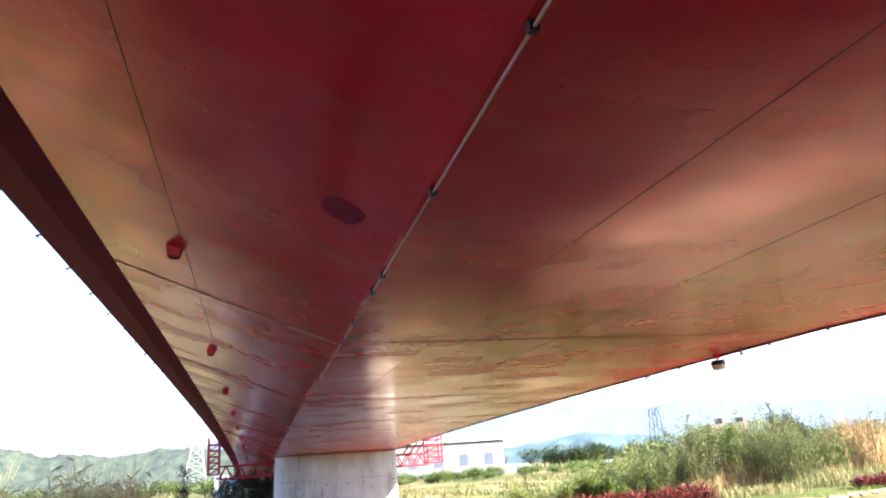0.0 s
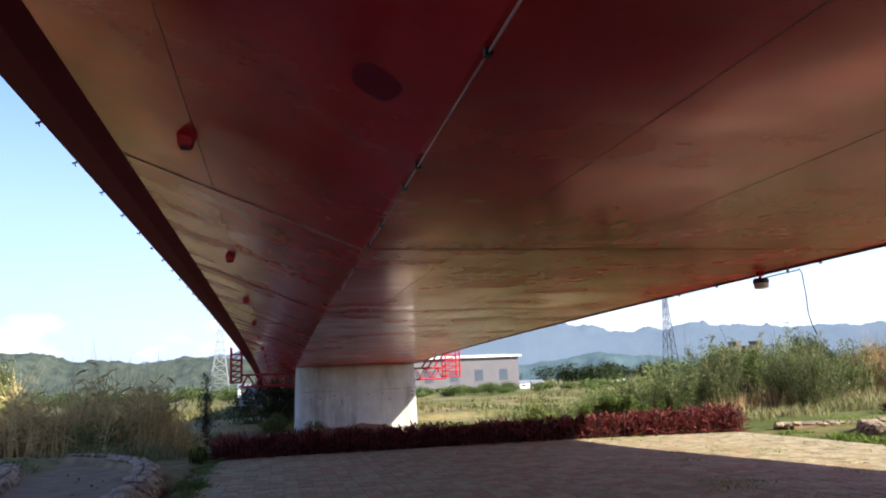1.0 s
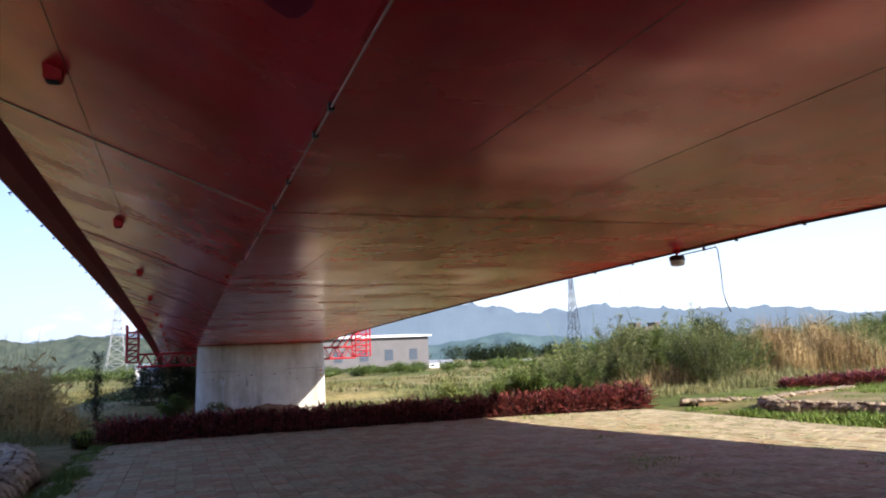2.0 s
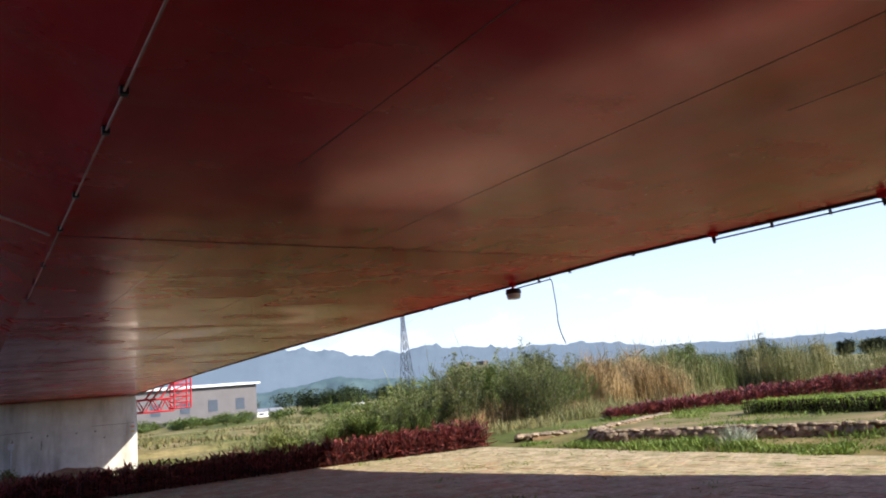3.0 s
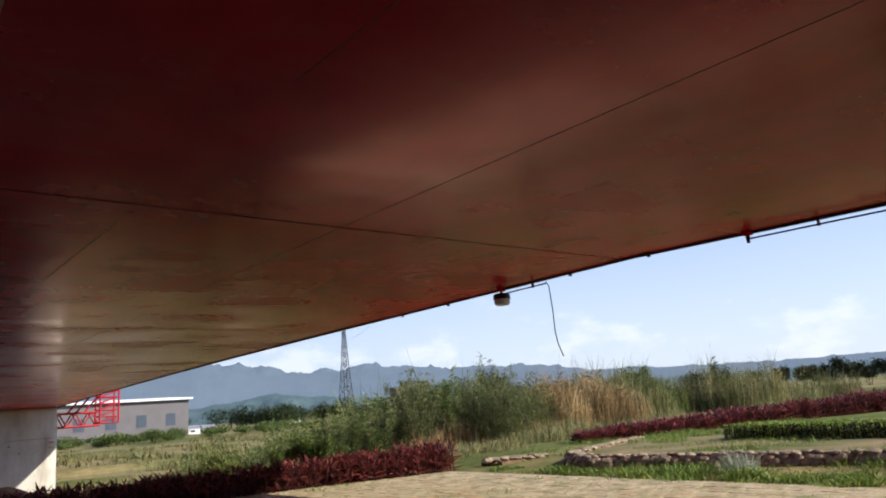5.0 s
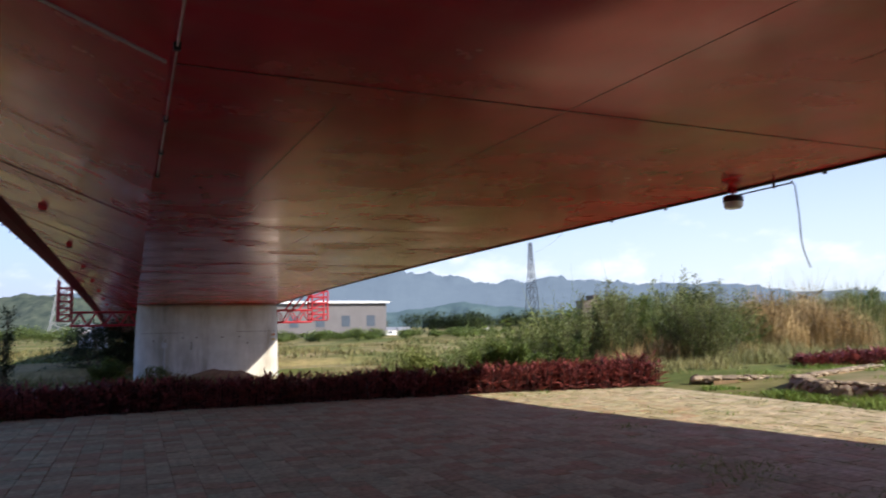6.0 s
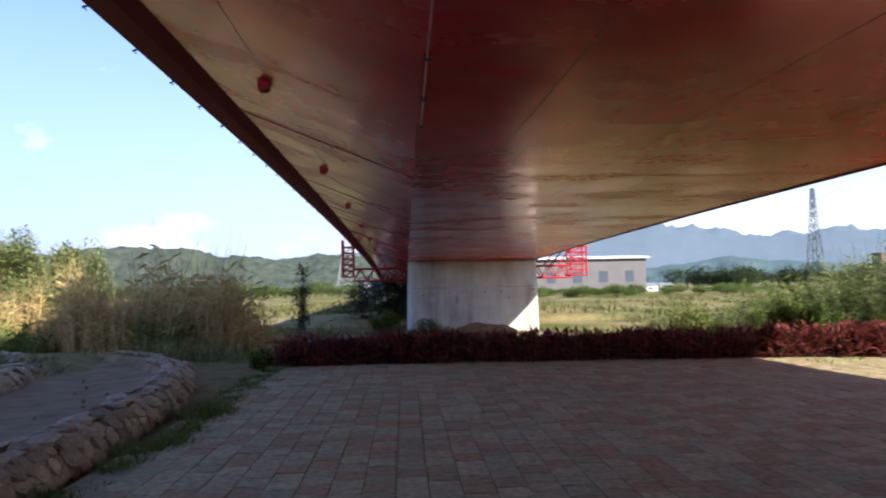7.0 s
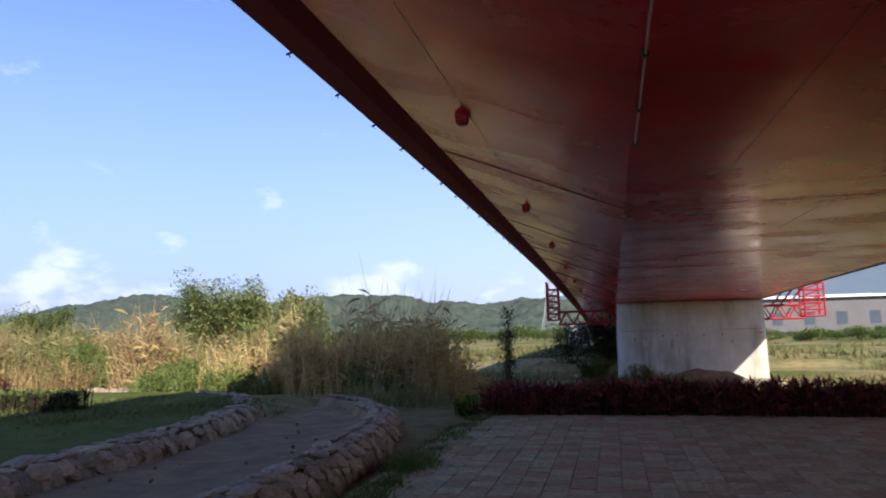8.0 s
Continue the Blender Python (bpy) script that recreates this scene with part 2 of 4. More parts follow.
M_REED = plain("green_reed", (0.12, 0.14, 0.04), (0.32, 0.28, 0.12), 0.5, 0.7, island=0.55, through_light=0.3)
M_GRASS = plain("short_grass", (0.08, 0.13, 0.022), (0.15, 0.20, 0.045), 0.8, 0.7, island=0.35, through_light=0.3)
M_LAWNBLADE = plain("lawn_blades", (0.07, 0.10, 0.025), (0.15, 0.16, 0.05), 0.8, 0.8, island=0.35, through_light=0.25)
M_BROWNREED = plain("brown_reed", (0.47, 0.33, 0.14), (0.66, 0.51, 0.23), 0.6, 0.85, island=0.4, through_light=0.25)
M_STRAWGREEN = plain("straw_and_green", (0.075, 0.115, 0.03), (0.27, 0.21, 0.09), 0.12, 0.85, island=0.3, through_light=0.25)
M_WEED = plain("weed_green", (0.12, 0.20, 0.03), (0.23, 0.29, 0.06), 0.8, 0.7, island=0.35, through_light=0.3)
M_LIMELEAF2 = plain("pale_green_leaves", (0.13, 0.17, 0.04), (0.24, 0.26, 0.08), 1.2, 0.6, island=0.4, through_light=0.3)
M_DARKLEAF2 = plain("deep_green_leaves", (0.03, 0.05, 0.018), (0.06, 0.085, 0.028), 1.0, 0.6, island=0.4, through_light=0.2)
M_GLASS = plain("lamp_lens", (0.55, 0.55, 0.52), (0.65, 0.65, 0.62), 3, 0.25)
M_GREYMETAL = plain("galvanised_metal", (0.42, 0.42, 0.42), (0.55, 0.55, 0.55), 3, 0.45, 0.6)
M_FARBROWN = plain("brown_tower_blocks", (0.13, 0.10, 0.09), (0.19, 0.15, 0.13), 0.2, 0.9)
M_DARKGREY = plain("dark_grey_steel", (0.045, 0.05, 0.06), (0.07, 0.075, 0.085), 1, 0.6)
M_STAIN = plain("seep_stain", (0.10, 0.085, 0.07), (0.17, 0.145, 0.12), 4, 0.9)
M_LAWNEARTH = plain("lawn_earth", (0.085, 0.115, 0.03), (0.30, 0.22, 0.13), 0.55, 1.0, bump=0.8, dist=0.06, spec=0.05, detail=9.0)
M_LAWN = plain("lawn_sward", (0.065, 0.085, 0.017), (0.125, 0.13, 0.035), 2.0, 1.0, bump=0.8, dist=0.05, spec=0.05, detail=9.0)
M_ORANGE = plain("orange_sticker", (0.55, 0.12, 0.03), (0.65, 0.2, 0.04), 6, 0.6)
M_YELLOW = plain("yellow_sticker", (0.6, 0.4, 0.05), (0.7, 0.5, 0.07), 6, 0.6)
M_BARK = plain("bark", (0.07, 0.05, 0.035), (0.13, 0.10, 0.07), 5, 0.9, bump=0.5)
M_ROCK = plain("river_rock", (0.23, 0.17, 0.11), (0.38, 0.295, 0.20), 3.0, 0.9, bump=0.7, dist=0.03, obrand=0.35, island=0.3)
M_DIRT = plain("brown_dirt", (0.16, 0.105, 0.05), (0.31, 0.205, 0.105), 2.2, 0.95, bump=0.9, dist=0.09, detail=9.0)
M_PAVER = paver_mat()
M_BEDDING = plain("sandy_joint", (0.24, 0.20, 0.11), (0.40, 0.34, 0.21), 4, 0.95, bump=0.5, dist=0.01)
M_WATER, _n, _l, _b = node_mat("river_water", 0.06)
_b.inputs["Base Color"].default_value = (0.05, 0.06, 0.06, 1)
_t = noise_tex(_n, _l, 1.2, 4, 0.6)
bumped(_n, _l, _b, _t.outputs["Fac"], 0.2, 0.03)
# Distance haze is put into these: bluish tones and a faint glow.
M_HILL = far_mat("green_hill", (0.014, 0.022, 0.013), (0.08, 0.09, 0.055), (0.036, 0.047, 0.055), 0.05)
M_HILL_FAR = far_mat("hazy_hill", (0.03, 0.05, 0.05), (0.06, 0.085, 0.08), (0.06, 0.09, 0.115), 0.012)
M_MOUNT = far_mat("haze_blue_mountain", (0.042, 0.056, 0.07), (0.056, 0.073, 0.085), (0.115, 0.15, 0.205), 0.006)


# ---- mesh helpers ----
class Shape:
    """Gathers vertices and faces for one mesh."""

    def __init__(self):
        self.v, self.f = [], []

    def add(self, verts, faces):
        k = len(self.v)
        self.v.extend(tuple(p) for p in verts)
        self.f.extend(tuple(i + k for i in q) for q in faces)
        return self

    def box(self, x0, y0, z0, x1, y1, z1, m=None):
        p = [(x0, y0, z0), (x1, y0, z0), (x1, y1, z0), (x0, y1, z0), (x0, y0, z1), (x1, y0, z1), (x1, y1, z1), (x0, y1, z1)]
        if m:
            p = [m @ Vector(q) for q in p]
        return self.add(p, [(0, 3, 2, 1), (4, 5, 6, 7), (0, 1, 5, 4), (1, 2, 6, 5), (2, 3, 7, 6), (3, 0, 4, 7)])

    def tube(self, pts, radii, sides=8, cap=True):
        pts = [Vector(p) for p in pts]
        if not hasattr(radii, "__len__"):
            radii = [radii] * len(pts)
        vs, fs = [], []
        for i, p in enumerate(pts):
            d = (pts[min(i + 1, len(pts) - 1)] - pts[max(i - 1, 0)]).normalized()
            a = d.cross(Vector((0, 0, 1)) if abs(d.z) < 0.9 else Vector((1, 0, 0))).normalized()
            c = d.cross(a)
            for k in range(sides):
                w = 2 * math.pi * k / sides
                vs.append(p + radii[i] * (math.cos(w) * a + math.sin(w) * c))
        for i in range(len(pts) - 1):
            for k in range(sides):
                j = (k + 1) % sides
                fs.append((i * sides + k, i * sides + j, (i + 1) * sides + j, (i + 1) * sides + k))
        if cap:
            fs.append(tuple(range(sides))[::-1])
            fs.append(tuple((len(pts) - 1) * sides + k for k in range(sides)))
        return self.add(vs, fs)

    def mesh(self, name, mat, smooth=False, bevel=0.0):
        me = bpy.data.meshes.new(name)
        me.from_pydata(self.v, [], self.f)
        if bevel:
            bm = bmesh.new()
            bm.from_mesh(me)
            bmesh.ops.bevel(bm, geom=[e for e in bm.edges if len(e.link_faces) == 2 and e.calc_face_angle(0) > 0.6], offset=bevel, segments=2, affect="EDGES", clamp_overlap=True)
            bm.to_mesh(me)
            bm.free()
        me.materials.append(mat)
        if smooth:
            me.polygons.foreach_set("use_smooth", [True] * len(me.polygons))
        me.update()
        return me


def part(name, shape, mat, parent=None, label="", smooth=False, bevel=0.0):
    ob = new(name, shape.mesh(name, mat, smooth, bevel) if isinstance(shape, Shape) else shape)
    if parent:
        ob.parent = parent
    return tagged(ob, label) if label else ob


def thing(name, label, category, at=(0, 0, 0), group="", kind=""):
    ob = new(name)
    ob.location = at
    ob.empty_display_size = 0.2
    return tagged(ob, label, category, group, kind)


def lerp_rows(y, rows):
    return float(np.interp(y, [r[0] for r in rows], [r[1] for r in rows]))


# ---- ground ----
def smooth_step(a, b, v):
    t = min(1.0, max(0.0, (v - a) / (b - a)))
    return t * t * (3 - 2 * t)


def hedge_y(x):
    """The line of the hedge at the end of the pavement."""
    return 19.75 - 0.012 * max(0, x - 2) ** 2 - 0.02 * max(0, x - 2)


def ground_z(x, y):
    edge = hedge_y(min(max(x, -3), 13)) + 1.2 + max(0.0, x - 13) * 1.2 + max(0.0, -3 - x) * 0.45
    low = -1.45 * smooth_step(0, 9, y - edge) + (0.25 * smooth_step(0, 40, y - edge - 30) if y > edge else 0)
    lump = noise.noise(Vector((x * 0.12, y * 0.12, 0))) * 0.35 * smooth_step(0, 12, y - edge)
    dip = -0.75 * smooth_step(5.5, 3.0, abs(y - 62 - 0.12 * x)) * smooth_step(-17, -14, x) * smooth_step(24, 18, x)
    lift = 0.32 * smooth_step(-5.0, -5.7, x) * smooth_step(22.5, 20.5, y) * smooth_step(-30, -24, x)
    far = math.hypot(x, y)
    lift += 0.2 * smooth_step(13.6, 15.0, x) * smooth_step(24, 20, y) * smooth_step(60, 40, x)
    return low + lump + dip + lift - 0.012 + (0.0 if far < 40 else -0.0006 * min(far, 900))


def spaced(lo, hi, fine_lo, fine_hi, step, growth=1.28):
    a = list(np.arange(fine_lo, fine_hi + 0.01, step))
    d, p = step, fine_hi
    while p < hi:
        d *= growth
        p = min(hi, p + d)
        a.append(p)
    d, p, b = step, fine_lo, []
    while p > lo:
        d *= growth
        p = max(lo, p - d)
        b.append(p)
    return b[::-1] + a


def build_ground():
    xs, ys = spaced(-4700, 4700, -30, 45, 0.75), spaced(-600, 4700, -14, 70, 0.75)
    s = Shape()
    for y in ys:
        for x in xs:
            inside = -1.75 < x < 12.4 and -13 < y < hedge_y(min(max(x, -3), 13)) + 0.6
            s.v.append((x, y, -0.16 if inside else ground_z(x, y)))
    w = len(xs)
    for j in range(len(ys) - 1):
        for i in range(w - 1):
            s.f.append((j * w + i, j * w + i + 1, (j + 1) * w + i + 1, (j + 1) * w + i))
    g = part("ground", s, M_GROUND, smooth=True)
    tagged(g, "river plain of earth, dry straw and green grass", "ground", kind="structure")


build_ground()


# ---- bridge ----
def deck_z(y):
    """Height of the girder's flat underside along the bridge."""
    if y < 15:
        return 3.5
    if y < 50:
        return 3.5 - 0.38 * ((y - 15) / 35) ** 2
    return 3.12 - 0.0217 * (y - 50)


def deck_bend(y):
    return -0.00017 * max(0.0, y - 55) ** 2


def flare(y):
    """The road narrows a little past the pier and widens towards the ramp behind."""
    return lerp_rows(y, [(-30, 11.0), (-0.3, 2.35), (3.7, 1.05), (6.7, 0.35), (10.6, -0.55), (20, -0.45), (38, 0.0)])


DECK_YS = [-30, -24, -18, -12, -6, 0, 4, 6.5, 8, 10, 12, 15, 20, 25, 30, 35, 40, 45, 50, 55, 62, 70, 80, 90, 105, 120, 140, 160, 185, 210]


def edge_x(y):
    """The girder's far bottom corner, which moves out towards the ramp."""
    return 9.30 + deck_bend(y) + 0.16 * max(0.0, 10.0 - y)


def strip_along(profile, ys=DECK_YS, wide=0.0, thick=0.03):
    """A plate that follows the bridge; profile: two (x, z above the underside) corners."""
    (xa, za), (xb, zb) = profile
    nx, nz = -(zb - za), xb - xa
    q = math.hypot(nx, nz)
    nx, nz = nx / q * thick, nz / q * thick
    s = Shape()
    for y in ys:
        dx, dz, fl = deck_bend(y), deck_z(y), flare(y) * wide
        fb = 0.16 * max(0.0, 10.0 - y)
        a = (xa + dx + (fl if xa > 10 else fb if xa > 9 else -0.5 * max(0.0, 6.5 - y) * wide if xa < -2.4 else 0), dz + za)
        b = (xb + dx + (fl if xb > 10 else fb if xb > 9 else -0.5 * max(0.0, 6.5 - y) * wide if xb < -2.4 else 0), dz + zb)
        s.v.extend([(a[0], y, a[1]), (b[0], y, b[1]), (b[0] + nx, y, b[1] + nz), (a[0] + nx, y, a[1] + nz)])
    for i in range(len(ys) - 1):
        for k in range(4):
            j = (k + 1) % 4
            s.f.append((i * 4 + k, (i + 1) * 4 + k, (i + 1) * 4 + j, i * 4 + j))
    e = (len(ys) - 1) * 4
    s.f.extend([(0, 1, 2, 3), (e + 3, e + 2, e + 1, e)])
    return s


KX, EX = 1.13, 9.30
LEFT = [(KX, 0.0), (-1.95, 1.27), (-2.25, 1.26), (-2.64, 1.31), (-2.64, 2.40)]
RIGHT = [(KX + EX - x, z) for x, z in LEFT]


def build_bridge():
    br = thing("bridge", "red painted steel box girder bridge deck on concrete piers", "bridge")
    part("bottom_plate", strip_along([(KX, 0), (EX, 0)]), M_RED, br, "semi-gloss red underside with tan dusty sheen")
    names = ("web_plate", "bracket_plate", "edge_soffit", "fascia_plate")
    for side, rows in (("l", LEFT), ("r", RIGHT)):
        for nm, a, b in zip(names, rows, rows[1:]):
            part(nm, strip_along([a, b] if side == "r" else [b, a], wide=1.0), M_RED if nm == "web_plate" else M_MAROON, br, "" if nm == "web_plate" else "red plate with its dim reflections put into a matt dark maroon")
    part("road_slab", strip_along([(-2.61, 2.10), (13.04, 2.10)], wide=1.0, thick=0.25), M_CONC, br, "concrete road slab")
    # Unseen upstand, added on the left edge so the deck's shadow reaches further.
    s = Shape()
    for y in DECK_YS:
        x, z = -2.62 + deck_bend(y) - 0.5 * max(0.0, 6.5 - y), deck_z(y)
        s.v.extend([(x, y, z + 2.36), (x + 0.12, y, z + 2.36), (x + 0.12, y, z + 3.2), (x, y, z + 3.2)])
    for i in range(len(DECK_YS) - 1):
        for k in range(4):
            j = (k + 1) % 4
            s.f.append((i * 4 + k, (i + 1) * 4 + k, (i + 1) * 4 + j, i * 4 + j))
    part("parapet", s, M_CONC, br, "unseen concrete upstand added on the left deck edge to lengthen its shadow")
    return br


bridge = build_bridge()


def build_pier(y, x0, x1, top, base, name="pier"):
    p = thing("bridge_pier", "stained grey concrete wall pier with rounded ends", "pier", (0.5 * (x0 + x1), y, base))
    s = Shape()
    n, hw, hd = 40, 0.5 * (x1 - x0), 1.15
    levels = [(0, 1.012), (0.3, 1.008), (0.7, 1.0), (0.9, 0.99), (0.97, 0.985), (1.0, 0.985)]
    for f, k in levels:
        for i in range(n):
            w = 2 * math.pi * i / n
            c, q = math.cos(w), math.sin(w)
            e = 0.32
            s.v.append((hw * k * math.copysign(abs(c) ** e, c), hd * math.copysign(abs(q) ** (2 * e), q), f * (top - base)))
    for j in range(len(levels) - 1):
        for i in range(n):
            k = (i + 1) % n
            s.f.append((j * n + i, j * n + k, (j + 1) * n + k, (j + 1) * n + i))
    s.f.append(tuple((len(levels) - 1) * n + i for i in range(n)))
    part("shaft", s, M_CONC, p, smooth=True)
    return p


pier = build_pier(51.2, 1.05, 9.45, deck_z(50) - 0.03, -1.9)


# unseen plain wall, added to close the rear and darken the girder's underside
light_block = part("wall_light_block", Shape().box(-4.5, -14.6, -0.2, 15.5, -13.4, 3.46), M_CONC)
tagged(light_block, "plain unseen concrete wall added under the deck's rear end to hold back light", "wall", kind="structure")


# ---- pavement ----
def build_pavement():
    s = Shape()
    xs = np.linspace(-1.75, 12.3, 29)
    for x in xs:
        s.v.extend([(x, -13, -0.16), (x, hedge_y(x) + 0.35, -0.16), (x, hedge_y(x) + 0.35, -0.006), (x, -13, -0.006)])
    for i in range(len(xs) - 1):
        for k in range(4):
            j = (k + 1) % 4
            s.f.append((i * 4 + k, i * 4 + j, (i + 1) * 4 + j, (i + 1) * 4 + k))
    e = (len(xs) - 1) * 4
    s.f.extend([(3, 2, 1, 0), (e, e + 1, e + 2, e + 3)])
    return tagged(part("pavement", s, M_BEDDING), "brown clay paving with sandy grassy joints", "pavement", kind="structure")


pavement = build_pavement()


# ---- hedges and plants ----
def leaf(s, base, d, length, width, droop=0.3):
    """A lance-shaped leaf, folded along its middle."""
    d = d.normalized()
    side = Vector((d.y, -d.x, 0.0))
    side = side.normalized() if side.length > 1e-4 else Vector((1, 0, 0))
    m = base + d * length * 0.5
    t = base + d * length + Vector((0, 0, -droop * length * 0.4))
    k = len(s.v)
    s.v.extend([tuple(base), tuple(m + side * width * 0.5), tuple(t), tuple(m - side * width * 0.5)])
    s.f.extend([(k, k + 1, k + 2), (k, k + 2, k + 3)])


def spray(rnd, lift):
    w = rnd.uniform(0, 2 * math.pi)
    return Vector((math.cos(w), math.sin(w), lift))


def leafy_hedge(name, line, height, depth, per_m, label, seed, mat, leaf_len, leaf_wide, group="hedges", clipped=False, leaves=15, taper=None):
    """A row of shrubs: many stems, each with leaves from the ground up."""
    rnd = random.Random(seed)
    h = thing(name, label, "hedge", group=group)
    s, core = Shape(), Shape()
    for (xa, ya), (xb, yb) in zip(line, line[1:]):
        d = Vector((xb - xa, yb - ya, 0))
        nrm = Vector((-d.y, d.x, 0)).normalized()
        for _ in range(int(d.length * per_m)):
            off = rnd.uniform(-0.5, 0.5) if clipped else max(-0.5, min(0.5, rnd.gauss(0, 0.27)))
            p = Vector((xa, ya, 0)) + d * rnd.random() + nrm * off * depth
            top = height * (rnd.uniform(0.94, 1.0) if clipped else rnd.uniform(0.6, 1.0) * (1.06 + 0.16 * noise.noise(Vector((p.x * 0.9, p.y * 0.9, seed))) - 0.5 * off * off))
            if taper:
                top *= lerp_rows(p.x, taper)
            p.z = ground_z(p.x, p.y) + 0.005
            core.tube([p, p + Vector((rnd.uniform(-.05, .05), rnd.uniform(-.05, .05), top * 0.8))], 0.011, 4, False)
            for _ in range(leaves):
                f = rnd.uniform(0.02, 0.85)
                b = p + Vector((0, 0, max(0.02, top * f - leaf_len * 0.2)))
                leaf(s, b, spray(rnd, rnd.uniform(0.1, 1.3) * (0.4 + f)), leaf_len * rnd.uniform(0.6, 1.2), leaf_wide * rnd.uniform(0.7, 1.2), rnd.uniform(0.1, 0.5))
    tagged(part("foliage", s, mat, h), kind="stuff")
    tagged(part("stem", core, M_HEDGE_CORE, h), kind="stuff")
    return h


HEDGE_LINE = [(x, hedge_y(x) + 0.32) for x in np.linspace(-1.6, 12.4, 12)]
leafy_hedge("hedge", HEDGE_LINE, 0.70, 0.8, 95, "low hedge of dark purple red lance-leaved shrubs along paving", 3, M_HEDGE, 0.3, 0.05, taper=[(-1.6, 0.95), (5, 0.97), (9, 1.05), (12.4, 1.2)])
leafy_hedge("hedge", [(17.8, 18.9), (21, 18.1), (25.5, 17.0), (30, 15.5), (36, 13), (42, 9)], 0.92, 0.9, 60, "hedge of red purple lance-leaved shrubs behind lawn", 4, M_HEDGE, 0.28, 0.06, taper=[(17.8, 0.42), (22, 0.6), (30, 1.0), (40, 1.15)])
leafy_hedge("clipped_hedge", [(18.8, 14.3), (18.65, 12), (18.6, 9.5), (18.9, 5), (19.5, 2)], 0.46, 1.3, 210, "clipped lime green box hedge on lawn", 5, M_LIMELEAF, 0.09, 0.04, clipped=True, leaves=11)
leafy_hedge("clipped_hedge", [(-14.5, 16.0), (-11.4, 16.7), (-8.4, 17.4)], 0.44, 0.8, 150, "clipped green box hedge on raised lawn", 6, M_GRASS, 0.1, 0.05, clipped=True, leaves=11)
leafy_hedge("small_shrub", [(-12.4, 17.9), (-11.0, 18.2)], 0.75, 0.8, 60, "dark purple-leaved shrub behind clipped hedge", 8, M_HEDGE, 0.26, 0.06, group="shrubs")
leafy_hedge("small_shrub", [(-2.15, 20.0), (-1.75, 20.0)], 0.42, 0.5, 200, "small bright green shrub beside purple hedge", 7, M_LIMELEAF, 0.1, 0.05, group="shrubs", leaves=12)


def reeds(name, spots, mat, label, seed, height, blades, lean=0.16, width=0.024, leaves=5, category="reeds", blade=(0.05, 0.15)):
    rnd = random.Random(seed)
    s = Shape()
    for x, y, r, k in spots:
        for _ in range(int(blades * k)):
            w, q = rnd.uniform(0, 2 * math.pi), r * math.sqrt(rnd.random())
            p = Vector((x + q * math.cos(w), y + q * math.sin(w), 0))
            p.z = ground_z(p.x, p.y) - 0.03
            h = height * k * rnd.uniform(0.45, 1.1) * (1 - 0.3 * (q / r) ** 2) * (1 + 0.6 * noise.noise(Vector((p.x * 0.9, p.y * 0.9, seed))) + 0.6 * noise.noise(Vector((p.x * 0.27, p.y * 0.27, seed + 5))))
            if rnd.random() < 0.03:
                h *= 1.2
            d = Vector((rnd.gauss(0, lean), rnd.gauss(0, lean), 1)) * h
            bend = Vector((rnd.gauss(0, 0.09), rnd.gauss(0, 0.09), -0.03)) * h
            side = Vector((rnd.uniform(-1, 1), rnd.uniform(-1, 1), 0)).normalized() * width * rnd.uniform(0.6, 1.4)
            m, t = p + d * 0.55, p + d + bend
            n = len(s.v)
            s.v.extend([tuple(p - side * 0.5), tuple(p + side * 0.5), tuple(m + side * 0.45), tuple(m - side * 0.45), tuple(t)])
            s.f.extend([(n, n + 1, n + 2, n + 3), (n + 3, n + 2, n + 4)])
            for _ in range(leaves):
                b = p + d * rnd.uniform(0.12, 0.68)
                leaf(s, b, spray(rnd, rnd.uniform(0.3, 1.6)), h * rnd.uniform(*blade), width * 0.8, 0.7)
    return tagged(part(name, s, mat), label, category, kind="stuff")


def scatter(rnd, n, x0, x1, y0, y1, r, k0, k1):
    return [(rnd.uniform(x0, x1), rnd.uniform(y0, y1), rnd.uniform(0.6, 1.3) * r, rnd.uniform(k0, k1)) for _ in range(n)]


